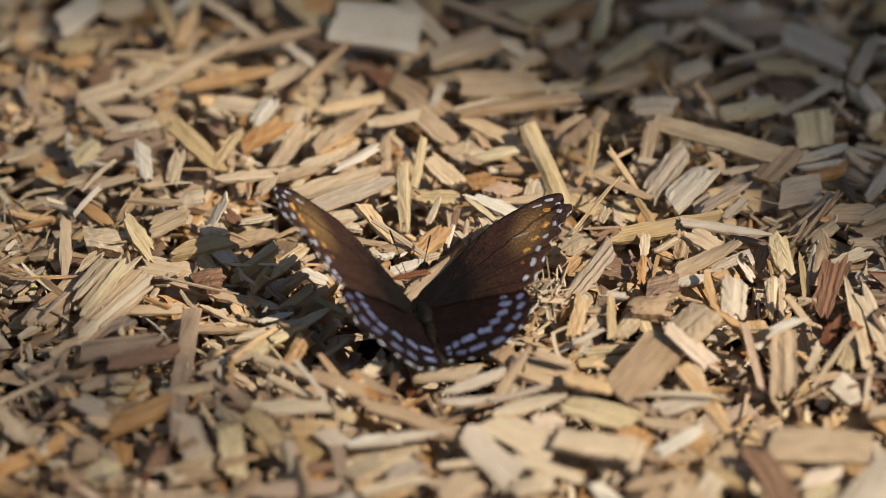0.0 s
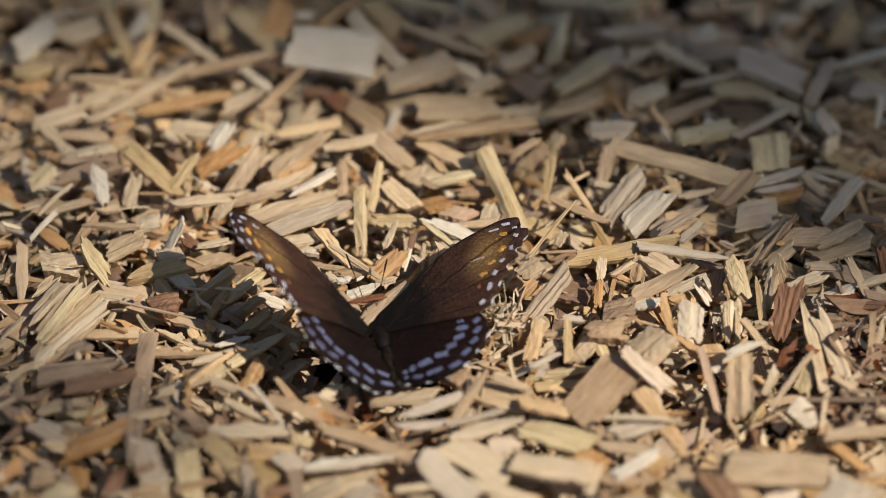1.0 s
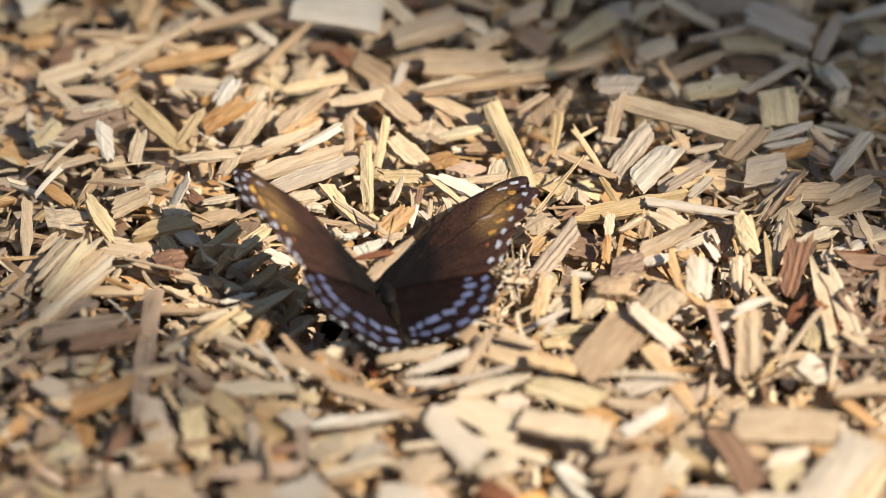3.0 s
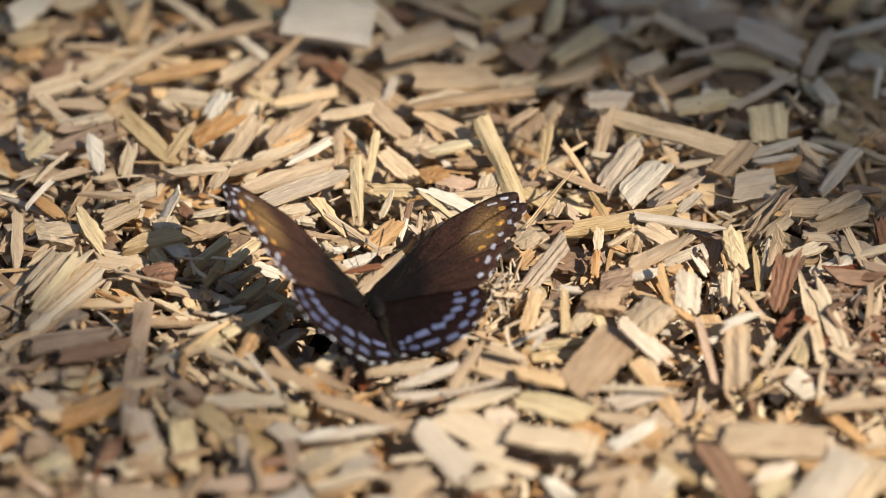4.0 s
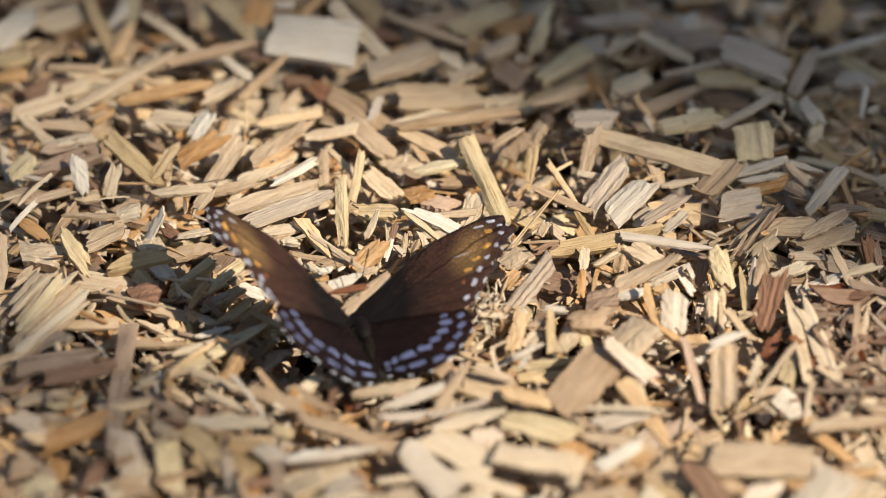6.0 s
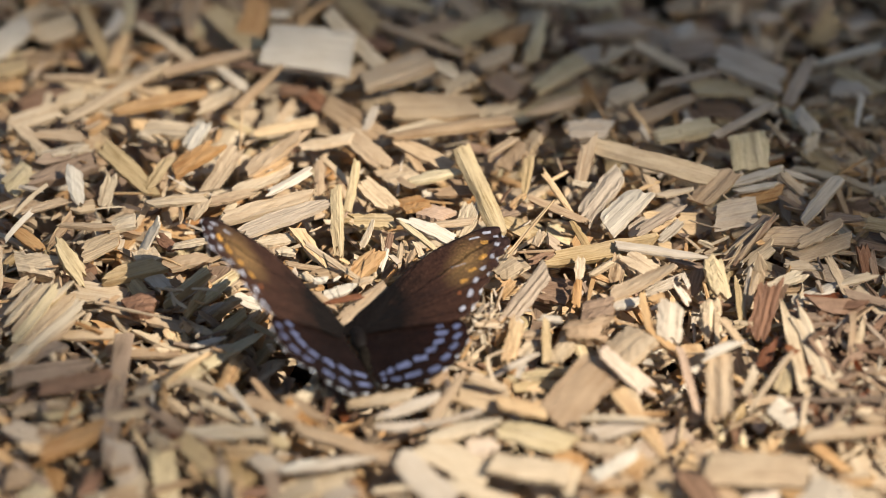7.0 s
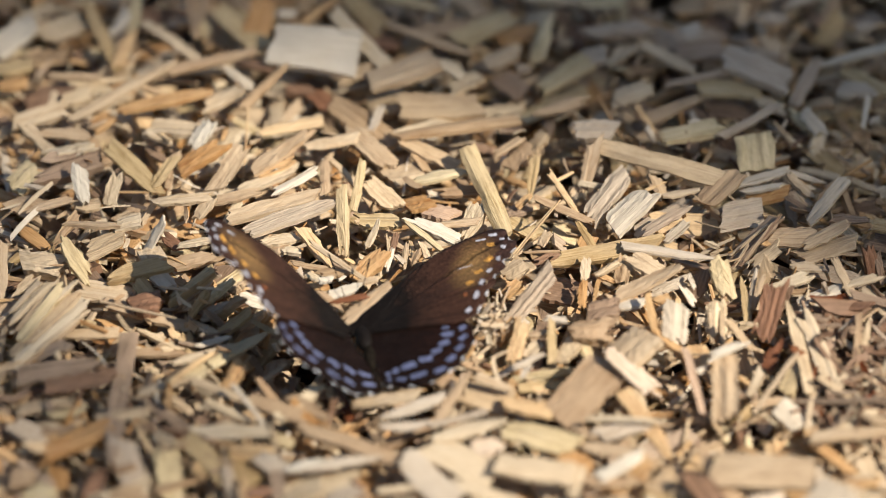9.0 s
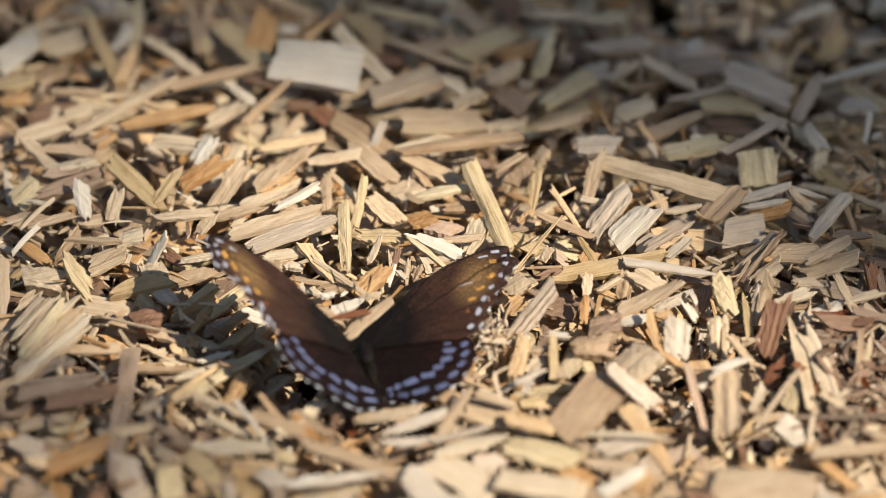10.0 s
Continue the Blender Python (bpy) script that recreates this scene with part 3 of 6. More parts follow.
# outlines of the wings, forward and outward of the hinge, mm
FORE = {1: [(3.0, -3.0), (4.3, -0.4), (6.3, 2.1), (11.3, 9.7), (15.7, 16.0), (19.8, 22.9), (22.3, 29.9), (23.8, 35.7), (23.3, 39.6),
         (21.4, 40.1), (19.3, 40.1), (18.3, 41.5), (16.0, 41.2), (14.4, 39.7), (12.8, 39.1), (11.9, 37.4), (9.5, 37.6), (8.1, 35.7),
         (6.9, 34.3), (4.5, 34.3), (3.2, 32.5), (1.3, 31.4), (-0.7, 30.9), (-2.0, 29.1), (-3.7, 28.3), (-4.5, 26.9), (-5.1, 25.3),
         (-4.7, 20.6), (-2.9, 12.4), (-1.4, 4.2), (-0.2, -1.2)],
        -1: [(-0.7, 4.4), (3.1, 6.1), (5.6, 7.9), (8.9, 11.4), (12.0, 15.0), (16.2, 18.7), (19.4, 22.7), (21.1, 27.1), (22.7, 31.1),
         (23.9, 34.5), (23.8, 37.9), (22.6, 39.4), (20.4, 40.5), (18.9, 40.1), (16.8, 40.4), (15.7, 39.7), (13.5, 40.3), (12.3, 39.5),
         (10.4, 39.7), (10.2, 38.1), (9.2, 37.3), (8.0, 35.7), (6.2, 34.9), (5.6, 33.2), (3.0, 33.2), (2.1, 31.9), (-0.1, 31.3),
         (-0.8, 29.7), (-3.0, 29.3), (-4.5, 28.2), (-5.5, 27.1), (-5.6, 25.3), (-5.6, 20.9), (-4.7, 12.4), (-4.3, 5.6)]}
HIND = {1: [(1.5, -0.8), (2.0, 4.2), (1.5, 12.4), (-0.5, 20.0), (-4.2, 25.0), (-7.8, 26.3), (-9.7, 26.1), (-11.6, 26.3), (-13.7, 25.0),
         (-15.6, 23.8), (-16.6, 22.2), (-18.7, 21.0), (-19.5, 19.2), (-20.9, 17.0), (-22.0, 14.8), (-22.4, 13.1), (-22.3, 10.6), (-21.5, 8.8),
         (-21.3, 6.9), (-20.0, 4.8), (-19.7, 3.2), (-17.9, 2.7), (-14.8, 2.0), (-10.8, 1.9), (-4.6, 0.6)],
        -1: [(0.5, 4.4), (0.5, 12.4), (-1.5, 20.5), (-5.6, 25.2), (-10.6, 26.2), (-12.2, 25.3), (-14.3, 25.1), (-15.2, 23.8), (-17.0, 23.0),
         (-17.8, 21.0), (-19.5, 19.7), (-20.1, 17.7), (-21.3, 15.8), (-22.5, 13.7), (-23.2, 11.2), (-23.3, 8.6), (-23.6, 5.6), (-22.1, 3.3),
         (-21.7, 1.2), (-19.9, -0.8), (-18.0, -1.9), (-14.1, -1.4), (-9.8, 0.4), (-5.6, 2.5)]}
SPOTS = [
    ("fore_left", 21.9, 36.5, 1.8, 0.8, 9, SPOT_WHITE),
    ("fore_left", 19.9, 37.9, 1.2, 1.0, 31, SPOT_WHITE),
    ("fore_left", 16.9, 37.8, 1.5, 1.1, 53, SPOT_WHITE),
    ("fore_left", 20.3, 33.3, 2.2, 0.7, 22, SPOT_WHITE),
    ("fore_left", 13.1, 36.5, 2.3, 1.0, 80, SPOT_WHITE),
    ("fore_left", 11.8, 39.0, 1.6, 1.1, 55, SPOT_WHITE),
    ("fore_left", 8.6, 34.3, 1.6, 0.8, 50, SPOT_WHITE),
    ("fore_left", 5.6, 31.8, 2.6, 1.0, 79, SPOT_WHITE),
    ("fore_left", 1.2, 28.9, 2.4, 1.1, 78, SPOT_WHITE),
    ("fore_left", -2.4, 27.5, 1.8, 1.1, 71, SPOT_WHITE),
    ("fore_left", -3.8, 26.4, 1.1, 0.8, 52, SPOT_WHITE),
    ("fore_left", 17.1, 35.8, 2.9, 1.2, 72, SPOT_ORANGE),
    ("fore_left", 13.7, 34.1, 3.4, 1.2, 78, SPOT_ORANGE),
    ("fore_left", 9.7, 31.6, 2.2, 1.2, 63, SPOT_ORANGE),
    ("fore_left", 6.2, 29.3, 2.1, 1.2, 62, SPOT_ORANGE),
    ("fore_left", 2.8, 27.3, 1.4, 0.8, 56, SPOT_RUST),
    ("hind_left", -8.4, 23.8, 2.1, 1.5, 41, SPOT_BLUE),
    ("hind_left", -6.2, 20.4, 2.2, 1.7, 39, SPOT_BLUE),
    ("hind_left", -9.4, 19.7, 2.5, 1.5, 29, SPOT_BLUE),
    ("hind_left", -11.7, 17.7, 3.2, 1.5, 30, SPOT_BLUE),
    ("hind_left", -13.8, 14.7, 3.0, 1.5, 34, SPOT_BLUE),
    ("hind_left", -15.4, 10.9, 3.3, 1.7, 39, SPOT_BLUE),
    ("hind_left", -15.4, 6.2, 3.7, 1.7, 16, SPOT_BLUE),
    ("hind_left", -15.1, 1.5, 3.5, 1.3, 2, SPOT_BLUE),
    ("hind_left", -11.8, 23.0, 2.3, 1.2, 40, SPOT_BLUE),
    ("hind_left", -14.8, 20.4, 2.9, 1.3, 31, SPOT_BLUE),
    ("hind_left", -16.5, 17.0, 2.7, 1.2, 17, SPOT_BLUE),
    ("hind_left", -19.6, 11.8, 3.5, 1.3, 20, SPOT_BLUE),
    ("hind_left", -19.8, 7.0, 3.6, 1.3, 18, SPOT_BLUE),
    ("hind_left", -18.4, 1.3, 4.0, 1.3, -16, SPOT_BLUE),
    ("fore_right", 21.9, 36.7, 2.1, 1.0, -3, SPOT_WHITE),
    ("fore_right", 19.9, 38.5, 1.4, 0.8, -8, SPOT_WHITE),
    ("fore_right", 17.1, 38.3, 1.3, 1.2, -32, SPOT_WHITE),
    ("fore_right", 20.9, 33.5, 2.4, 0.6, 2, SPOT_WHITE),
    ("fore_right", 13.1, 36.4, 1.7, 1.0, 83, SPOT_WHITE),
    ("fore_right", 9.6, 33.6, 1.6, 1.0, 30, SPOT_WHITE),
    ("fore_right", 6.0, 31.1, 1.9, 1.1, 54, SPOT_WHITE),
    ("fore_right", 2.1, 29.1, 2.6, 1.1, 61, SPOT_WHITE),
    ("fore_right", -2.0, 26.4, 1.8, 1.2, 34, SPOT_WHITE),
    ("fore_right", 18.7, 35.5, 1.9, 1.2, -12, SPOT_ORANGE),
    ("fore_right", 13.8, 34.2, 2.4, 1.5, 28, SPOT_ORANGE),
    ("fore_right", 10.1, 31.1, 2.1, 1.1, 14, SPOT_ORANGE),
    ("fore_right", 6.8, 28.3, 2.1, 1.2, 17, SPOT_ORANGE),
    ("fore_right", 3.0, 26.6, 0.9, 1.0, 6, SPOT_RUST),
    # a thin worn scratch, drawn with the white scales
    ("fore_right", 12.8, 28.1, 4.1, 0.2, 4, SPOT_WHITE),
    ("hind_right", -5.2, 20.0, 1.8, 1.3, -16, SPOT_BLUE),
    ("hind_right", -7.8, 20.1, 3.0, 1.7, -17, SPOT_BLUE),
    ("hind_right", -10.4, 18.9, 2.8, 1.7, 0, SPOT_BLUE),
    ("hind_right", -12.2, 16.6, 2.9, 1.7, 2, SPOT_BLUE),
    ("hind_right", -13.9, 13.8, 3.5, 2.1, -5, SPOT_BLUE),
    ("hind_right", -14.9, 9.4, 3.5, 2.1, 2, SPOT_BLUE),
    ("hind_right", -15.2, 6.2, 1.7, 1.7, 0, SPOT_BLUE),
    ("hind_right", -15.6, 4.2, 1.3, 1.2, 4, SPOT_BLUE),
    ("hind_right", -6.8, 23.9, 1.9, 1.7, 36, SPOT_BLUE),
    ("hind_right", -10.2, 23.5, 2.3, 1.5, 43, SPOT_BLUE),
    ("hind_right", -13.1, 22.1, 2.4, 1.3, 28, SPOT_BLUE),
    ("hind_right", -15.7, 19.5, 2.6, 1.5, 21, SPOT_BLUE),
    ("hind_right", -18.7, 16.4, 3.4, 1.5, 17, SPOT_BLUE),
    ("hind_right", -18.8, 11.2, 4.1, 1.5, 3, SPOT_BLUE),
    ("hind_right", -18.4, 6.9, 2.5, 1.0, -21, SPOT_BLUE),
    ("hind_right", -17.4, 4.2, 1.1, 1.0, -27, SPOT_BLUE),
]
# notches of each margin that carry white hairs, by corner of the outline
NOTCHES = {("fore", 1): (10, 12.5, 15, 17.8, 20.7, 23.3), ("fore", -1): (11.5, 13, 15, 17, 19, 21, 23, 25.3, 27, 29, 30.6),
           ("hind", 1): (7.6, 10, 12.2, 14.6, 16.8, 19.4), ("hind", -1): (4.2, 6, 7.7, 10.2, 11.6, 13.6, 15, 16.2, 17.8)}


def butterfly():
    root = new("butterfly")
    root.matrix_world = pose(-0.0157, -0.0456, 0.0, 2, 0, 10)
    tagged(root, "brown butterfly with blue-spotted hindwings basking on wood chips", "butterfly")
    blob("thorax", CHITIN, root, (0.7, -1.4, HINGE - 0.1), (2.0, 4.2, 1.7), "dark furry thorax")
    blob("abdomen", ABDOMEN, root, (1.0, -8.2, HINGE - 0.1), (1.45, 5.2, 1.25), "brown tapered abdomen", tail=0.35)
    head = blob("head", CHITIN, root, (-0.3, 5.0, HINGE - 1.6), (1.4, 1.4, 1.3), "small dark head")
    for s in (-1, 1):
        blob("eye", EYE_DARK, head, (s * 1.0 - 0.3, 5.5, HINGE - 1.4), (0.75, 0.8, 0.85))
    for tip in ((5.6, 19.6, HINGE + 6.0), (-3.9, 22.6, HINGE + 6.4)):
        s = 1 if tip[0] > 0 else -1
        a = Vector((0.5 * s - 0.3, 6.0, HINGE - 0.7))
        b = Vector(tip)
        pts = [a.lerp(b, k / 9) + Vector((0, 0, 0.7 * math.sin(math.pi * k / 9))) for k in range(10)]
        tube("antenna", ANTENNA, root, pts, [0.1] * 7 + [0.17, 0.27, 0.16], "thin dark clubbed antenna")
    for s in (-1, 1):
        for y0, y1, x1 in ((2.0, 4.5, 5.0), (-1.5, -3.5, 5.5)):
            tube("leg", CHITIN, root, [(s * 1.2, y0, HINGE - 2), (s * x1 * 0.75, (y0 + y1) / 2, HINGE - 4.2), (s * x1 * 1.1, y1 * 1.2, 4.6)], [0.3, 0.25, 0.14])
    wings = []
    for side in (1, -1):
        fore, fore_rim = wing("forewing", FORE[side], side, FOREWING, root, 0.35, "dark brown forewing with orange and white spots")
        hind, hind_rim = wing("hindwing", HIND[side], side, HINDWING, root, -0.35, "dark hindwing with rows of lilac-blue spots")
        hand = "right" if side > 0 else "left"
        for k, (which, fwd, out, length, width, angle, mat) in enumerate(SPOTS):
            if which == "fore_" + hand:
                spot(fore, side, 0.35, fwd, out, length, width, angle, mat, k)
            elif which == "hind_" + hand:
                spot(hind, side, -0.35, fwd, out, length, width, angle, mat, k)
        fringe(fore, side, 0.35, fore_rim, [round(7 * k) for k in NOTCHES["fore", side]], 1.0)
        fringe(hind, side, -0.35, hind_rim, [round(7 * k) for k in NOTCHES["hind", side]], 0.9)
        wings.append((side, fore, hind))
    return wings


WINGS = butterfly()
CROWN = shade_tree()


# ---------- the single chips, one by one ----------
chip(-77.8, 77.5, 0.0, 24.0, 4.5, 1.1, 32, -17, 4, OLIVE)
chip(-61.2, 94.3, 0.1, 16.4, 4.2, 1.2, -109, 7, -6, GREY)
chip(-97.1, 60.5, 0.4, 12.1, 5.9, 1.6, -5, 10, 11, TAN)
chip(-46.1, 92.1, -0.0, 24.6, 4.8, 1.1, -70, -5, -33, OLIVE)
chip(-52.5, 87.3, 0.4, 24.3, 8.2, 2.0, -67, 2, -2, OLIVE)
chip(-44.4, 72.6, -0.1, 11.1, 2.7, 0.8, -21, -2, 13, OLIVE)
chip(-32.8, 64.7, -0.0, 20.1, 3.4, 0.8, -18, 13, -3, BROWN)
chip(-16.0, 38.8, 8.0, 25.0, 7.5, 1.6, -51, 3, 1, TAN)
chip(-36.8, 49.0, 2.6, 6.4, 1.5, 0.9, -34, -14, -9, WHITE)
chip(-48.3, 54.1, 0.4, 10.6, 7.6, 2.0, -9, 21, 13, TAN)
chip(-14.8, 87.5, 0.1, 24.3, 3.3, 0.9, -69, 4, 22, BARK)
chip(-8.9, 96.4, 0.1, 20.5, 5.3, 1.3, -42, 7, 20, GREY)
chip(-1.9, 91.2, 0.3, 12.4, 2.3, 0.8, -45, -7, -6, OLIVE)
chip(-1.5, 86.2, 0.1, 7.6, 4.6, 1.2, -18, 4, -16, GREY)
chip(-39.2, 49.7, -0.1, 11.0, 4.6, 1.2, -8, -12, 39, PALE)
chip(6.6, 89.5, 0.3, 20.4, 3.2, 0.8, -22, 7, -7, OLIVE)
chip(12.2, 94.5, 0.5, 7.3, 5.0, 1.2, -66, 1, 3, UMBER)
chip(18.4, 97.1, 0.4, 12.7, 5.2, 1.4, -49, 9, -3, UMBER)
chip(24.7, 79.0, 0.3, 20.6, 2.3, 0.8, -78, -0, -8, OCHRE)
chip(35.8, 82.9, 0.5, 10.6, 9.6, 2.7, -22, 11, -7, BROWN)
chip(42.3, 91.3, -0.1, 15.0, 3.9, 1.2, -75, -7, 8, BARK)
chip(52.1, 81.1, 0.0, 26.1, 2.4, 0.9, -53, 10, 9, UMBER)
chip(7.6, 40.6, 7.6, 36.8, 4.3, 1.0, 33, -11, 2, TAN)
chip(20.0, 50.2, 0.1, 13.0, 5.1, 1.4, -29, 18, 11, BROWN)
chip(67.1, 81.9, -0.1, 21.6, 13.3, 2.8, 12, -13, -1, GREY)
chip(91.6, 79.1, 0.2, 17.9, 3.8, 1.0, -8, 10, -21, UMBER)
chip(105.0, 42.9, 2.4, 15.4, 1.7, 0.8, -67, 7, 9, TAN)
chip(81.2, 91.0, 0.2, 11.2, 3.1, 0.8, -13, -11, -21, UMBER)
chip(72.6, 96.0, 0.4, 20.7, 4.7, 1.2, 19, -8, -11, UMBER)
chip(94.1, 97.2, 0.4, 11.3, 5.9, 1.7, 1, 11, -14, BROWN)
chip(112.3, 89.0, 0.6, 7.6, 6.7, 1.7, 13, 14, -4, GREY)
chip(107.4, 58.9, 0.0, 13.2, 3.0, 0.8, -23, -12, -13, UMBER)
chip(98.4, 53.2, 0.4, 11.9, 5.2, 1.2, 3, -12, 0, OLIVE)
chip(-106.1, 37.2, 5.0, 13.9, 3.5, 1.0, 45, -3, 1, TAN)
chip(-106.0, 33.1, 2.9, 14.9, 3.7, 1.1, 36, -1, 7, UMBER)
chip(-98.6, 34.7, 2.7, 11.0, 3.5, 0.9, -28, 6, 19, OCHRE)
chip(-99.9, 26.2, 3.0, 12.7, 4.1, 1.1, -92, -1, 7, TAN)
chip(-102.7, 22.0, 2.5, 18.7, 2.4, 0.8, -80, -8, 5, GREY)
chip(-98.5, 17.7, -0.0, 10.5, 7.3, 2.2, -39, 1, -7, UMBER)
chip(-83.5, 13.5, 3.1, 7.5, 6.4, 1.7, -1, 1, -11, OCHRE)
chip(-62.6, 25.0, 2.3, 18.6, 2.0, 0.8, -87, -4, 19, TAN)
chip(-62.4, 33.2, 3.1, 10.7, 3.0, 0.9, -76, 1, -13, UMBER)
chip(-66.3, 33.5, 2.6, 6.3, 4.0, 1.2, -28, -21, -17, UMBER)
chip(-62.6, 10.8, 2.5, 7.8, 2.1, 0.8, -76, -11, -13, TAN)
chip(-79.9, 26.4, 2.9, 4.4, 3.2, 0.9, 31, 8, 22, PALE)
chip(-71.1, 19.7, 0.4, 10.2, 5.0, 1.1, 12, -20, -10, UMBER)
chip(-72.0, 7.6, 2.5, 7.4, 5.1, 1.3, -26, -0, 1, PALE)
chip(-106.4, 16.1, 2.5, 9.5, 5.5, 1.4, -26, -2, 18, OCHRE)
chip(-105.2, 5.8, 2.6, 12.1, 5.0, 1.1, 43, -21, 2, GREY)
chip(-101.8, -1.6, 5.5, 14.1, 1.6, 0.9, -38, 8, -1, GREY)
chip(-60.8, 3.0, 3.1, 12.3, 3.5, 0.8, -20, 0, 16, OCHRE)
chip(-74.6, 2.4, 2.7, 12.8, 2.6, 0.7, 58, -8, -5, TAN)
chip(-48.8, 36.3, 2.4, 22.3, 6.3, 1.5, 71, -0, -4, TAN)
chip(-38.8, 33.6, 0.1, 10.7, 6.9, 1.9, 8, 0, 9, OCHRE)
chip(-33.7, 43.3, 2.7, 16.4, 3.1, 0.7, 10, 15, 23, TAN)
chip(-38.4, 24.0, 3.1, 11.8, 4.5, 1.3, 8, 16, -9, TAN)
chip(-46.3, 18.4, 2.8, 10.7, 2.8, 0.8, 30, -12, 12, PALE)
chip(-32.8, 16.0, 3.0, 19.2, 5.5, 1.6, 7, -7, 5, TAN)
chip(-24.8, 27.4, 2.9, 17.0, 3.3, 0.8, -79, -2, 15, UMBER)
chip(-12.2, 7.6, 3.0, 14.2, 5.6, 1.6, 13, -13, -9, TAN)
chip(-7.5, 25.3, 2.9, 13.0, 7.1, 1.5, -71, 1, 11, UMBER)
chip(-1.7, 29.1, 2.9, 7.8, 2.1, 0.7, -55, -5, 28, PALE)
chip(-3.7, 20.4, 2.7, 6.9, 5.0, 1.5, 24, -9, 5, GREY)
chip(-8.1, 4.0, 2.5, 8.5, 4.8, 1.4, 7, -17, -7, PALE)
chip(-7.2, -1.5, 2.7, 10.8, 3.4, 0.8, -67, 12, 4, BROWN)
chip(-36.0, 0.2, 2.6, 13.4, 4.3, 1.0, 27, -2, -18, PALE)
chip(-28.0, 7.0, 2.5, 7.1, 2.2, 0.8, -63, -20, -34, GREY)
chip(11.2, 9.2, 2.4, 14.1, 4.6, 1.1, 62, 5, 2, TAN)
chip(22.7, 22.4, 2.6, 7.5, 3.0, 0.9, -44, 12, -13, OCHRE)
chip(23.9, 17.2, 2.5, 12.6, 6.3, 1.7, -14, 16, -6, UMBER)
chip(25.8, 3.7, 2.9, 15.5, 6.2, 1.7, -33, -0, -4, OLIVE)
chip(33.9, 1.4, 2.9, 7.9, 6.3, 1.8, 11, -18, 14, OLIVE)
chip(57.1, 2.8, 7.5, 20.8, 4.3, 1.0, 48, -8, 3, GREY)
chip(50.7, 22.2, 3.1, 7.0, 4.3, 1.0, -125, -3, -8, OCHRE)
chip(63.1, 2.8, 5.3, 17.0, 6.5, 1.9, 13, -15, 19, OCHRE)
chip(60.8, -2.7, 7.8, 9.7, 2.7, 0.9, 57, -6, 2, GREY)
chip(55.6, 0.8, 5.4, 7.3, 2.8, 0.9, 47, -10, 10, PALE)
chip(72.1, 36.6, 0.6, 19.3, 6.3, 1.9, -63, 21, -10, UMBER)
chip(97.5, 9.2, 7.8, 16.8, 4.8, 1.2, 52, 10, -8, TAN)
chip(89.4, 15.4, 3.1, 22.3, 3.2, 0.9, -91, 6, -1, GREY)
chip(96.9, 23.2, 4.9, 13.4, 2.2, 0.8, -36, 13, 17, TAN)
chip(106.3, 16.3, 7.5, 8.8, 2.0, 0.8, -38, 3, 10, TAN)
chip(96.7, 17.1, 4.8, 9.4, 1.6, 0.9, 33, -0, -4, TAN)
chip(99.2, 27.3, 4.9, 11.5, 4.7, 1.3, -50, -8, 11, OLIVE)
chip(106.9, 31.2, 2.5, 12.5, 5.4, 1.4, -1, 1, 1, UMBER)
chip(104.7, 11.5, 2.5, 14.9, 4.2, 1.1, -14, 26, 58, BROWN)
chip(104.8, 13.4, 3.0, 13.2, 3.5, 0.9, 20, -2, -13, UMBER)
chip(107.7, 6.8, 2.9, 6.6, 6.3, 1.4, 28, -1, -2, TAN)
chip(66.5, 10.9, 2.8, 8.0, 5.7, 1.5, -40, 26, -12, GREY)
chip(102.4, 34.7, 2.5, 21.6, 3.1, 0.9, -16, 3, 8, OLIVE)
chip(-102.2, -18.7, 8.0, 21.1, 3.3, 0.9, -89, -3, -7, PALE)
chip(-98.9, -30.2, 5.0, 34.7, 7.4, 2.2, 56, -4, 5, PALE)
chip(-68.4, -15.1, 0.2, 8.7, 5.8, 1.6, -41, -5, -12, OLIVE)
chip(-64.1, -12.8, -0.1, 7.4, 7.4, 1.7, -26, 17, -21, BROWN)
chip(-51.1, -19.7, 2.3, 20.5, 4.2, 1.3, 37, 9, 20, OLIVE)
chip(-44.4, -31.7, 2.4, 22.5, 4.4, 1.2, 51, -18, -41, BROWN)
chip(-57.4, -38.2, 2.7, 10.3, 3.0, 0.8, -75, 3, 5, OCHRE)
chip(-72.9, -29.9, 3.0, 10.6, 4.5, 1.1, -38, 5, 24, PALE)
chip(-74.4, -32.1, 2.4, 8.5, 2.8, 0.7, 4, -11, 25, OCHRE)
chip(-68.7, -40.9, 2.4, 10.0, 3.5, 1.0, -23, 5, -0, OCHRE)
chip(-61.4, -34.7, 2.4, 6.6, 3.0, 0.7, -44, -2, -14, PALE)
chip(-59.6, -35.2, 2.9, 6.4, 2.2, 0.8, 71, -2, 30, OCHRE)
chip(-87.4, -46.8, 3.0, 22.2, 7.9, 2.3, -5, 11, -15, BROWN)
chip(-101.4, -49.4, 2.6, 13.9, 3.6, 0.8, 24, -10, -20, UMBER)
chip(-41.6, -25.5, 5.0, 7.0, 2.9, 0.9, -22, -9, 25, WHITE)
chip(-44.6, -46.1, 7.4, 26.0, 3.0, 0.9, 57, -16, 18, OLIVE)
chip(-45.2, -47.9, 3.0, 9.7, 6.0, 1.5, 44, -5, 9, OCHRE)
chip(-23.1, -22.9, 2.3, 6.1, 3.9, 0.9, -30, -18, -5, PALE)
chip(-8.9, -9.4, 2.3, 14.1, 6.5, 1.9, 22, -0, 3, OLIVE)
chip(-19.0, -12.5, 2.5, 8.4, 4.4, 1.0, -16, -5, -12, PALE)
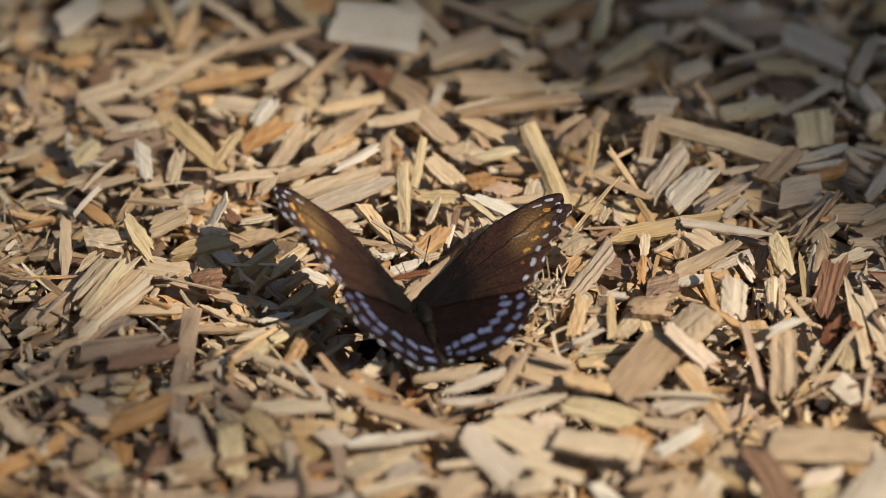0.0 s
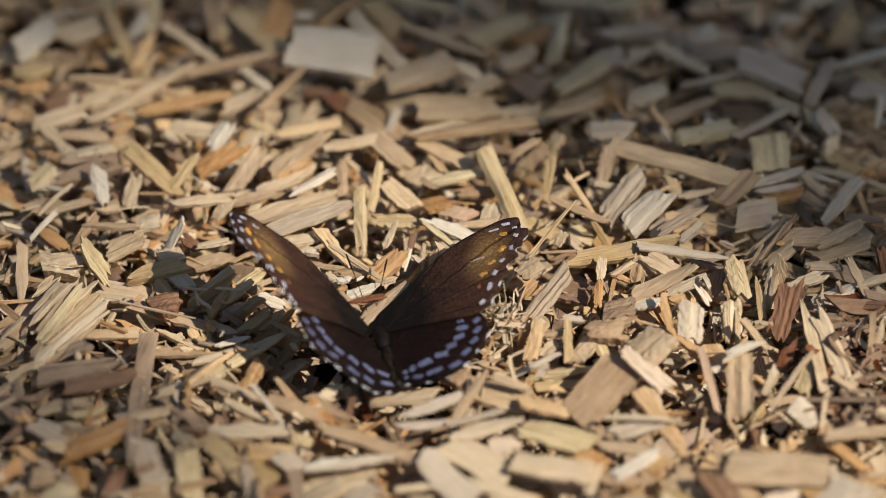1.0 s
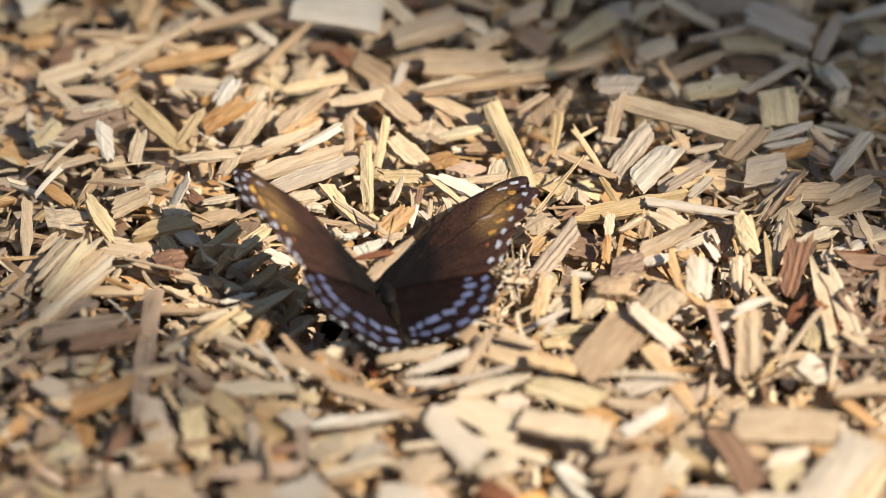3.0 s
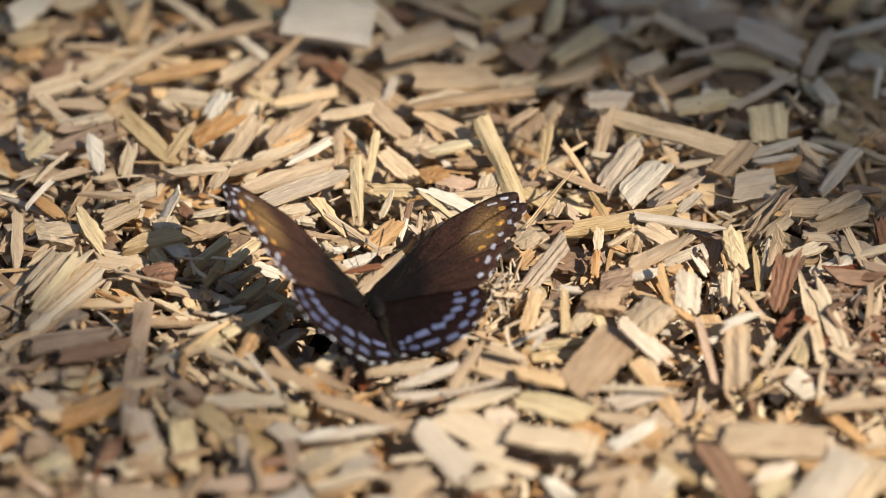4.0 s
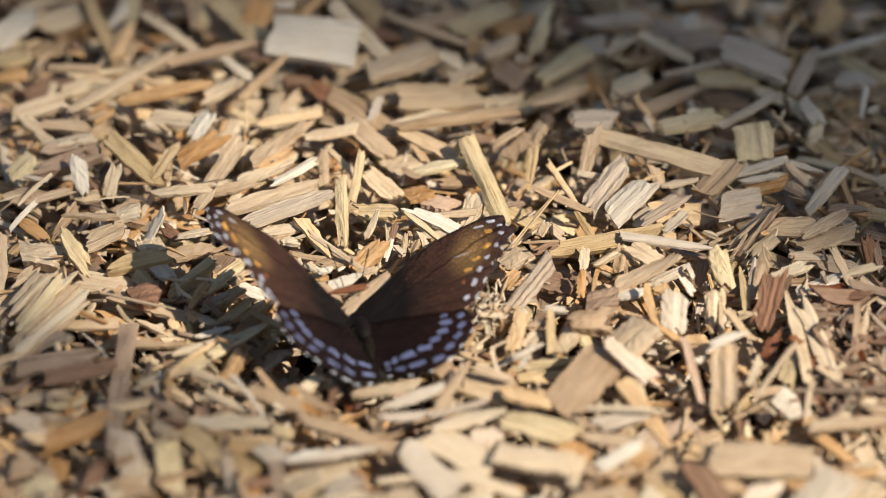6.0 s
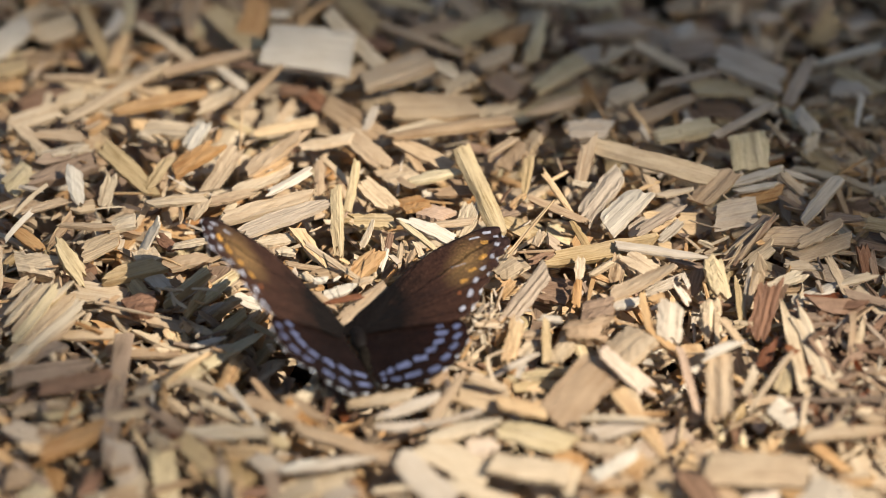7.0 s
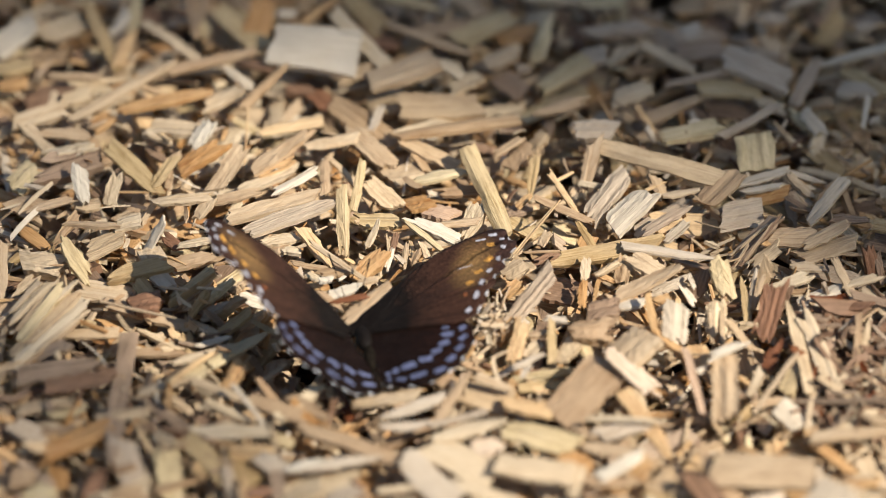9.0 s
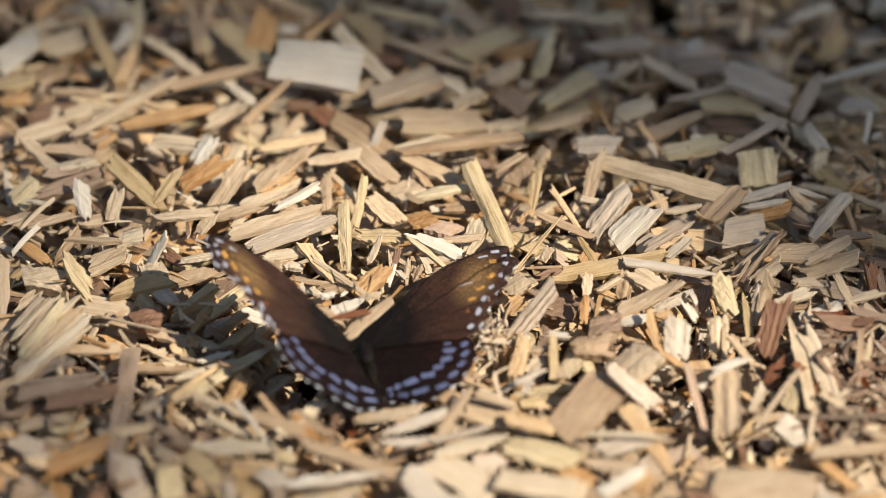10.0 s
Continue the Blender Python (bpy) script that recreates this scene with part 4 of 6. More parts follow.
chip(19.0, -17.9, 3.0, 7.9, 5.8, 1.3, 22, -5, -3, OCHRE)
chip(13.8, -30.9, 5.1, 6.6, 6.9, 1.7, 7, -17, 3, PALE)
chip(18.1, -38.7, 5.0, 7.7, 3.1, 0.8, 57, 6, 12, OCHRE)
chip(13.9, -39.1, 2.4, 13.2, 6.7, 1.5, 46, -17, 3, TAN)
chip(16.5, -43.6, 4.9, 7.6, 2.1, 1.0, -73, -1, -26, PALE)
chip(13.6, -49.9, 5.0, 10.0, 3.4, 0.9, -10, -14, 4, PALE)
chip(21.9, -52.4, 7.7, 14.5, 1.5, 0.7, 37, -2, 25, WHITE)
chip(24.9, -39.2, 2.7, 6.7, 3.9, 1.2, 62, 8, -0, UMBER)
chip(49.4, -21.9, 2.8, 6.3, 3.6, 0.9, 26, -9, 30, WHITE)
chip(42.4, -38.2, 2.9, 6.1, 3.4, 0.8, -28, 0, 25, PALE)
chip(48.8, -56.1, 9.8, 15.0, 4.7, 1.3, -35, -21, -1, SALMON)
chip(37.8, -61.2, 7.8, 25.6, 9.5, 2.3, 62, -3, 5, TAN)
chip(66.3, -14.5, 2.3, 13.9, 3.0, 0.8, -103, 6, 27, BROWN)
chip(66.6, -25.2, 2.3, 12.1, 2.1, 0.8, 79, 5, -8, GREY)
chip(68.8, -31.8, 2.4, 10.0, 2.1, 0.7, -97, -1, 6, TAN)
chip(86.5, -34.2, 2.8, 11.7, 1.8, 0.9, -78, -11, -14, TAN)
chip(84.8, -33.1, 2.5, 9.2, 1.5, 0.8, -82, -1, 18, UMBER)
chip(99.4, -31.3, 3.0, 13.0, 8.5, 2.5, -35, 5, 3, BROWN)
chip(100.1, -36.9, 2.5, 10.5, 5.8, 1.5, -42, 32, 1, BROWN)
chip(103.7, -40.1, 0.1, 12.0, 4.1, 1.1, -61, 17, -6, BROWN)
chip(57.5, -47.7, 5.2, 7.4, 4.0, 0.9, 45, 2, -17, TAN)
chip(78.6, -40.5, 0.2, 13.3, 3.7, 1.0, -74, 21, -1, BROWN)
chip(106.0, -19.3, 2.8, 13.2, 3.5, 1.0, -68, 12, 8, UMBER)
chip(-98.1, -60.6, 4.8, 14.0, 3.8, 0.8, 79, 6, -10, OLIVE)
chip(-98.5, -71.9, 5.1, 12.4, 3.9, 1.1, 47, 4, -1, UMBER)
chip(-53.3, -82.7, 2.7, 13.6, 6.5, 1.6, -64, -0, 1, PALE)
chip(-95.1, -75.1, 2.8, 8.5, 5.7, 1.4, -34, 11, -2, OCHRE)
chip(-84.9, -89.8, 3.0, 12.8, 4.4, 1.0, -83, -2, 3, OCHRE)
chip(-80.9, -83.9, 3.0, 7.6, 3.8, 1.0, -72, -30, -41, OLIVE)
chip(-103.5, -61.4, 2.7, 13.0, 4.9, 1.4, -63, 3, -26, UMBER)
chip(-92.5, -86.2, 2.5, 9.9, 4.0, 0.9, -71, 3, -1, UMBER)
chip(-99.0, -82.5, 2.7, 8.4, 5.4, 1.6, -32, 3, 7, GREY)
chip(-99.6, -92.3, 5.2, 10.5, 2.9, 0.8, 33, -6, -12, GREY)
chip(-76.6, -91.6, 2.5, 10.2, 4.8, 1.3, -17, 18, 13, GREY)
chip(-70.1, -92.4, 2.8, 13.2, 6.8, 1.9, 4, 11, -5, OCHRE)
chip(-88.6, -61.7, 2.3, 10.9, 6.0, 1.3, 56, -19, 14, OCHRE)
chip(-59.9, -58.4, 2.9, 12.8, 4.2, 1.2, -77, 5, -15, OCHRE)
chip(-18.5, -71.3, 2.7, 5.3, 5.8, 1.4, 11, 0, 3, OCHRE)
chip(-22.7, -87.9, 2.9, 22.1, 8.6, 2.2, 1, 2, 3, OCHRE)
chip(-44.2, -80.7, 2.3, 25.2, 7.8, 1.8, -68, -2, 7, OLIVE)
chip(-49.5, -89.4, 2.3, 9.3, 4.1, 1.1, -32, 0, 33, PALE)
chip(-35.0, -88.4, 2.9, 15.3, 2.7, 0.7, -67, 13, -5, BROWN)
chip(-29.9, -76.0, 3.0, 9.0, 4.0, 0.9, -38, 3, 25, OCHRE)
chip(4.3, -55.6, 5.5, 6.9, 5.7, 1.4, 46, -12, 2, TAN)
chip(8.1, -61.3, 2.6, 13.3, 6.3, 1.4, 49, -15, 4, TAN)
chip(14.6, -55.5, 2.5, 16.6, 7.3, 1.6, -24, 18, 28, OCHRE)
chip(16.9, -54.8, 4.9, 12.2, 3.1, 0.8, 11, -29, 8, PALE)
chip(28.2, -52.2, 5.3, 14.9, 4.0, 1.1, -4, 11, -4, OLIVE)
chip(28.7, -56.9, 5.3, 14.0, 3.1, 0.7, 10, -4, 9, OLIVE)
chip(47.6, -70.4, 8.1, 22.0, 1.6, 0.8, -17, 16, 12, OCHRE)
chip(45.2, -63.3, 2.6, 8.8, 4.5, 1.0, 62, 13, -6, GREY)
chip(49.7, -66.5, 8.1, 13.1, 4.3, 1.0, -79, 6, -5, TAN)
chip(30.2, -90.1, 2.6, 9.9, 10.8, 2.3, 10, -1, 4, PALE)
chip(39.3, -92.5, 3.0, 7.6, 7.3, 2.0, 12, -20, 9, OCHRE)
chip(19.3, -87.9, 2.4, 8.9, 6.1, 1.6, 27, -14, 4, GREY)
chip(16.4, -93.1, 3.0, 23.1, 4.8, 1.1, 29, -18, -6, PALE)
chip(62.2, -88.8, 2.7, 15.1, 8.4, 2.2, 58, 3, -1, OCHRE)
chip(56.9, -88.5, 2.3, 8.3, 10.4, 2.5, -26, 3, 5, TAN)
chip(57.2, -82.8, 2.6, 5.0, 6.5, 1.5, 15, 18, 15, PALE)
chip(79.9, -68.4, 2.7, 4.0, 3.2, 0.9, 61, 10, 6, WHITE)
chip(93.6, -83.4, 7.8, 15.0, 3.5, 1.0, -45, -8, -11, OCHRE)
chip(97.9, -80.9, 8.0, 7.2, 1.4, 0.8, -81, 5, -29, PALE)
chip(94.8, -88.5, 2.9, 21.4, 6.9, 2.0, -16, 10, 5, PALE)
chip(94.6, -92.8, 5.3, 21.0, 3.1, 0.9, 4, 9, 4, OCHRE)
chip(102.6, -74.8, 2.6, 7.7, 4.3, 1.2, -25, 3, -22, UMBER)
chip(93.5, -105.8, 7.6, 28.9, 12.3, 2.7, 49, -9, 7, PALE)
chip(46.9, -105.9, 2.4, 13.5, 6.5, 1.8, 22, -2, 3, OCHRE)
chip(-69.0, -107.2, 2.5, 25.9, 13.9, 3.3, 3, -13, 8, SALMON)
chip(-22.8, -105.5, 2.5, 19.0, 6.2, 1.8, -69, -6, 0, OCHRE)
chip(-92.6, -105.0, 2.5, 26.8, 7.0, 2.1, -5, 14, 1, BROWN)
chip(-93.3, -97.3, 2.5, 18.3, 7.2, 1.9, 13, -18, -14, UMBER)
chip(61.0, -97.5, 3.1, 18.8, 8.3, 2.4, -35, 5, 3, TAN)
chip(80.6, -99.4, 2.7, 16.1, 5.9, 1.3, -14, 4, 5, PALE)
chip(-102.4, -37.2, 7.8, 15.7, 1.0, 0.7, 62, -10, -13, GREY)
chip(-106.4, -42.6, 4.9, 17.5, 2.2, 0.9, 50, -6, 0, PALE)
chip(-111.3, -27.1, 5.1, 11.3, 2.6, 0.8, 43, 5, -10, GREY)
chip(-113.5, -13.8, 5.5, 10.7, 5.3, 1.4, -28, 12, 8, UMBER)
chip(-113.1, 0.8, 5.0, 9.2, 3.3, 0.8, 25, 5, -20, TAN)
chip(-115.5, 20.9, 5.4, 16.4, 4.1, 1.2, 58, -18, -12, PALE)
chip(-115.0, 36.4, 2.7, 12.7, 2.9, 0.7, -33, 4, -8, OCHRE)
chip(-117.4, 49.6, 4.9, 11.2, 4.1, 0.9, -35, 6, 17, TAN)
chip(-118.1, 73.0, 2.7, 11.8, 4.6, 1.4, 31, 0, -43, UMBER)
chip(-119.3, 86.7, 2.8, 13.8, 2.8, 0.9, 59, 3, 10, OLIVE)
chip(-110.3, -62.6, 5.4, 11.0, 5.1, 1.5, 36, -10, 1, TAN)
chip(-109.2, -82.5, 5.2, 10.5, 6.2, 1.5, -37, 9, 11, PALE)
chip(-108.4, -89.7, 2.7, 12.6, 4.4, 1.0, 45, -15, -9, UMBER)
chip(115.2, 28.8, 5.4, 10.7, 2.5, 0.9, -47, -9, -3, TAN)
chip(114.5, 16.1, 5.3, 8.2, 4.5, 1.3, 3, 18, 5, TAN)
chip(108.9, -81.3, 5.1, 15.4, 3.8, 0.9, -62, 8, -12, TAN)
chip(108.5, -91.8, 5.5, 8.3, 4.3, 1.2, 25, -8, 6, PALE)
chip(12.5, -36.3, 7.5, 12.9, 1.0, 0.8, -81, 1, -10, PALE)
chip(14.4, -35.8, 7.6, 9.5, 0.9, 0.7, -74, -2, -13, WHITE)
chip(15.8, -33.7, 8.0, 9.4, 0.7, 0.7, -77, 4, -14, PALE)
chip(79.5, -10.0, 11.4, 15.1, 4.3, 1.2, 36, 32, -4, BROWN)
chip(77.9, -11.1, 12.2, 12.0, 0.8, 0.7, 32, 25, -7, TAN)
chip(75.8, -16.5, 11.7, 7.5, 0.6, 0.7, 49, 32, -1, UMBER)
chip(80.5, -13.7, 14.2, 16.9, 0.8, 0.7, 48, 24, 2, BROWN)
chip(80.2, -14.1, 14.2, 12.6, 0.6, 0.6, 51, 23, 6, UMBER)
chip(88.8, -10.0, 12.0, 11.6, 5.3, 2.0, 2, 0, 16, UMBER)
chip(96.1, -10.9, 13.4, 12.1, 3.6, 1.1, 20, 19, 7, UMBER)
chip(96.9, -13.1, 10.8, 15.0, 5.6, 1.4, 13, 12, 1, UMBER)
chip(82.2, -14.6, 10.4, 8.0, 3.9, 1.2, 25, 30, 4, TAN)
chip(97.0, -17.7, 7.3, 19.1, 4.7, 1.3, -23, -0, 13, GREY)
chip(107.2, -16.4, 10.4, 9.2, 3.5, 1.1, -65, -60, 1, BARK)
chip(109.3, -17.2, 8.6, 8.7, 1.9, 0.9, -74, -44, -6, BROWN)
chip(114.0, -16.0, 9.2, 6.3, 6.0, 1.5, 25, 19, -5, UMBER)
chip(104.1, -26.7, 12.5, 8.7, 2.3, 0.9, 11, 13, 8, PALE)
chip(100.7, -26.6, 12.0, 14.1, 2.2, 0.9, -64, -21, 1, UMBER)
chip(94.2, -29.5, 9.8, 11.3, 4.8, 1.3, 27, 5, 1, WHITE)
chip(87.6, -26.4, 12.0, 8.8, 3.3, 1.1, 23, 7, -0, TAN)
chip(91.4, -19.3, 10.5, 7.1, 3.2, 1.1, -0, -0, -6, PALE)
chip(70.8, -26.8, 13.7, 9.8, 4.7, 2.6, -75, -38, -3, OLIVE)
# slab in shade, its darkness put into the brown colour
chip(65.7, -24.6, 9.4, 7.7, 3.8, 1.2, 62, 51, -2, BROWN)
chip(65.5, -17.0, 8.6, 6.9, 2.0, 0.9, -18, 0, -4, BROWN)
chip(69.3, -37.9, 10.4, 8.3, 5.1, 2.2, -90, -37, 3, TAN)
chip(68.1, -41.0, 9.6, 8.2, 1.6, 0.8, -88, -29, -0, PALE)
chip(70.7, -40.8, 9.6, 7.9, 1.4, 0.8, 89, 31, -3, TAN)
chip(76.3, -31.6, 10.6, 12.6, 1.8, 0.8, -84, -19, 2, OLIVE)
chip(81.0, -24.3, 11.5, 9.2, 3.2, 1.1, 64, 61, 4, TAN)
chip(79.7, -28.5, 11.1, 7.8, 1.5, 0.8, 65, 40, -8, PALE)
chip(78.1, -27.6, 10.1, 11.7, 1.1, 0.7, 78, 25, -1, GREY)
chip(81.9, -37.8, 12.3, 14.1, 5.6, 1.4, 72, 35, -5, BARK)
chip(85.9, -31.5, 11.1, 6.8, 1.8, 0.8, 54, 47, -1, BROWN)
chip(88.5, -50.2, 12.0, 28.7, 2.8, 1.0, -81, -10, -6, TAN)
chip(92.8, -51.2, 12.0, 22.5, 4.4, 2.0, -73, -10, 0, PALE)
chip(96.3, -33.0, 6.3, 9.2, 4.8, 1.3, -30, 0, 10, BROWN)
chip(99.8, -39.2, 7.8, 9.8, 5.8, 1.5, 24, 6, -2, BROWN)
chip(99.6, -41.1, 10.7, 3.8, 0.6, 0.6, 29, 31, -5, WHITE)
chip(99.6, -34.1, 10.1, 3.8, 1.3, 0.8, 1, 15, -2, TAN)
chip(108.9, -34.5, 10.5, 14.3, 3.2, 1.1, -49, -8, -5, UMBER)
chip(109.6, -35.3, 6.2, 9.5, 7.0, 1.7, -26, 0, -7, BROWN)
chip(113.6, -27.9, 10.0, 10.3, 2.3, 0.9, -66, -6, 1, PALE)
chip(104.0, -47.8, 10.6, 11.0, 2.1, 0.9, 72, 46, -6, TAN)
# dark brown paints the shade at the right edge
chip(112.6, -7.4, 8.1, 9.6, 7.2, 1.7, -19, 0, 6, BROWN)
chip(112.6, -5.2, 11.3, 9.4, 4.8, 1.3, -16, 0, 4, OLIVE)
chip(102.9, 0.8, 9.0, 9.0, 3.4, 1.1, -14, 6, -10, BROWN)
chip(97.2, 1.4, 14.0, 14.5, 3.4, 1.1, 42, 29, 1, GREY)
chip(70.5, -63.9, 11.0, 18.6, 6.3, 2.0, 89, 12, -6, PALE)
chip(71.1, -54.5, 15.0, 8.7, 2.8, 1.0, 26, 7, 0, WHITE)
chip(64.7, -49.1, 7.7, 7.1, 6.0, 1.5, -73, -8, 0, OCHRE)
chip(64.9, -56.7, 10.5, 4.1, 2.2, 0.9, 17, 0, -10, WHITE)
chip(63.1, -61.7, 11.6, 20.0, 1.9, 0.9, -79, -12, -1, SALMON)
chip(77.7, -61.6, 10.6, 7.2, 1.9, 0.8, 60, 34, -1, UMBER)
chip(82.1, -64.3, 13.1, 20.5, 1.3, 0.8, 56, 14, 5, PALE)
chip(81.9, -51.3, 10.0, 7.5, 3.1, 1.1, 69, 24, -6, BARK)
chip(74.3, -47.1, 13.1, 9.4, 1.9, 0.8, -51, -19, 4, TAN)
chip(86.4, -58.4, 8.4, 8.7, 4.3, 1.2, 69, 13, -5, OLIVE)
chip(97.8, -66.3, 11.6, 14.3, 1.8, 0.8, -38, -8, -2, TAN)
chip(100.8, -75.1, 10.5, 11.2, 2.9, 1.0, 31, 10, -4, TAN)
chip(99.5, -80.5, 11.5, 19.3, 3.2, 1.1, 7, 0, 3, PALE)
chip(89.7, -73.2, 10.1, 8.2, 1.2, 0.7, 79, 38, 3, PALE)
chip(85.5, -71.8, 9.2, 8.3, 6.0, 1.5, -46, -14, 4, GREY)
chip(112.4, -57.3, 9.6, 12.0, 1.8, 0.8, -75, -10, -0, TAN)
chip(113.6, -45.5, 8.4, 14.4, 4.3, 1.2, -88, -8, 7, UMBER)
chip(106.6, -59.1, 5.7, 9.3, 6.5, 1.6, -58, -6, -2, BROWN)
chip(109.6, -68.7, 10.2, 8.4, 0.5, 0.6, 73, 21, 1, GREY)
chip(101.2, -54.0, 7.4, 5.2, 4.0, 1.2, -24, 0, -0, UMBER)
chip(-92.1, -17.6, 9.0, 11.5, 5.6, 4.0, -13, 0, 18, UMBER)
chip(-84.3, -19.2, 12.5, 13.9, 4.4, 2.0, -57, -21, -2, OLIVE)
chip(-76.2, -25.0, 6.7, 14.9, 6.0, 1.5, -13, -0, 9, PALE)
chip(-81.4, -43.3, 9.5, 16.6, 2.9, 1.0, 5, 0, 4, TAN)
chip(-79.5, -41.8, 11.1, 8.4, 1.1, 0.7, -23, -7, -6, OCHRE)
chip(-87.1, -43.9, 11.6, 7.1, 1.1, 0.7, 22, 16, -6, WHITE)
chip(-73.3, -42.1, 4.9, 13.4, 4.5, 1.3, 46, 9, -6, TAN)
chip(-67.0, -32.8, 6.9, 22.0, 4.0, 1.2, -20, -5, 5, PALE)
chip(-67.0, -32.3, 9.5, 6.9, 6.1, 3.0, 7, 8, 8, BARK)
chip(-69.4, -20.9, 9.8, 14.5, 3.5, 3.4, 14, 8, 10, OLIVE)
chip(-67.8, -25.7, 8.4, 6.4, 4.6, 1.3, -53, -18, -6, OLIVE)
chip(-63.5, -22.3, 8.9, 6.1, 4.3, 1.2, -52, -9, 2, GREY)
chip(-66.0, -16.1, 10.8, 6.2, 4.9, 2.5, 20, 0, 10, UMBER)
chip(-53.5, -35.9, 5.5, 10.0, 2.9, 1.0, -28, -6, -2, TAN)
chip(-63.2, -40.9, 5.6, 12.7, 1.7, 0.8, -31, -5, -0, TAN)
chip(-64.1, -44.6, 5.0, 12.8, 3.1, 1.0, 5, 0, 7, UMBER)
chip(-63.1, -39.9, 4.5, 5.0, 2.9, 1.0, -59, -11, -3, UMBER)
chip(-59.9, -38.8, 5.5, 5.3, 2.6, 1.0, -64, -11, -6, OCHRE)
chip(-56.6, -41.1, 5.0, 7.2, 2.5, 1.0, -78, -16, -9, OLIVE)
chip(-52.2, -47.9, 7.0, 15.0, 3.4, 1.1, 17, 8, -1, PALE)
chip(-50.6, -43.7, 7.6, 7.7, 1.7, 0.8, 14, 7, -2, WHITE)
chip(-56.9, -11.4, 5.4, 10.8, 4.4, 1.3, 16, 5, 1, PALE)
chip(43.6, -15.5, 11.8, 25.1, 4.3, 2.5, 9, 5, 13, OLIVE)
chip(57.9, -18.4, 14.5, 22.1, 3.0, 1.0, -12, -0, -4, WHITE)
# brown flake added for the shadow under the long board
chip(31.6, -21.8, 5.0, 9.5, 8.7, 1.9, -18, -0, -3, BROWN)
chip(24.9, -32.7, 12.3, 17.9, 5.1, 1.4, 46, 26, 1, GREY)
chip(22.0, -47.2, 10.9, 11.4, 3.6, 1.1, 75, 26, -2, OCHRE)
chip(19.6, -41.9, 10.0, 5.6, 3.2, 1.1, 42, 32, 1, OCHRE)
chip(38.3, -21.7, 12.0, 5.8, 2.5, 0.9, 81, 31, 10, PALE)
chip(37.5, -28.4, 10.1, 6.9, 2.2, 0.9, 84, 26, 2, OCHRE)
chip(39.6, -26.3, 9.6, 4.3, 1.2, 0.7, -68, -28, -8, BROWN)
chip(44.4, -21.7, 12.6, 9.5, 2.0, 0.9, 31, 12, 9, TAN)
chip(47.4, -22.1, 11.9, 6.6, 3.8, 1.2, 68, 49, 2, TAN)
chip(52.4, -21.6, 13.3, 7.9, 5.7, 1.5, -32, -15, -5, UMBER)
chip(42.8, -22.7, 10.1, 5.8, 1.6, 0.8, -23, -10, 5, OCHRE)
chip(63.8, -18.3, 10.5, 9.0, 2.3, 0.9, -17, -0, 0, BROWN)
chip(53.0, -27.6, 12.9, 17.1, 4.2, 1.2, 26, 10, -3, PALE)
# grey here imitates a bluish shadow on the wood
chip(58.6, -25.2, 9.5, 10.8, 3.2, 1.1, 24, 11, -3, GREY)
chip(42.3, -37.2, 12.0, 7.8, 5.2, 3.0, 10, 7, 15, BROWN)
chip(39.2, -46.4, 13.7, 10.6, 5.7, 2.6, 4, 0, 20, UMBER)
chip(53.6, -40.7, 14.1, 11.6, 2.0, 0.9, -80, -15, 5, OCHRE)
chip(57.8, -48.9, 12.0, 10.5, 2.5, 0.9, -40, -17, -2, OCHRE)
chip(56.4, -34.7, 13.5, 3.9, 2.5, 1.0, 32, -0, 2, OCHRE)
chip(59.2, -44.2, 14.4, 10.0, 6.0, 2.2, 84, 30, 9, GREY)
chip(49.0, -33.8, 11.0, 6.3, 3.4, 1.1, 0, 9, -6, WHITE)
chip(56.6, -38.4, 14.7, 4.6, 0.6, 0.6, 19, 26, 1, WHITE)
chip(62.7, -32.3, 12.6, 6.0, 1.9, 0.9, -58, -19, -2, SALMON)
chip(63.6, -26.5, 12.1, 4.3, 1.2, 0.7, -69, -13, -5, WHITE)
chip(49.0, -51.4, 12.5, 10.7, 9.7, 3.0, 37, 22, -5, PALE)
chip(47.8, -63.6, 15.9, 15.1, 4.0, 1.2, -46, -11, -0, SALMON)
chip(37.4, -66.9, 12.3, 22.4, 11.1, 2.3, 54, 8, 2, UMBER)
chip(24.0, -56.6, 13.1, 8.3, 1.4, 0.8, 28, 7, -3, WHITE)
chip(29.8, -48.4, 12.1, 11.1, 2.2, 0.9, -90, -27, 0, OLIVE)
chip(31.0, -40.9, 12.6, 5.2, 2.1, 0.9, -9, 0, 4, WHITE)
chip(26.3, -44.6, 11.0, 5.8, 2.8, 1.0, 7, 10, 1, UMBER)
chip(33.2, -50.0, 9.9, 7.1, 4.6, 1.3, 42, 25, 4, TAN)
chip(25.2, -48.2, 9.0, 5.3, 3.2, 1.1, 47, 11, 2, UMBER)
chip(38.1, -49.4, 9.5, 6.3, 2.8, 1.0, -67, -18, 2, OLIVE)
chip(41.8, -46.3, 10.5, 5.5, 2.8, 1.0, 8, 0, 9, PALE)
chip(21.2, -20.3, 10.3, 6.2, 5.0, 1.3, 27, 19, 3, UMBER)
chip(20.5, -27.1, 10.0, 5.8, 2.9, 1.0, 48, 10, 1, OCHRE)
chip(-94.1, 26.9, 10.5, 16.9, 3.1, 1.1, -52, -7, 5, UMBER)
chip(-89.0, 31.4, 10.4, 12.3, 3.7, 1.1, -10, 0, 9, PALE)
chip(-87.0, 24.3, 11.4, 10.4, 4.0, 1.2, 17, 0, -13, PALE)
chip(-87.7, 18.6, 9.8, 18.2, 6.1, 2.5, 28, 0, 9, BROWN)
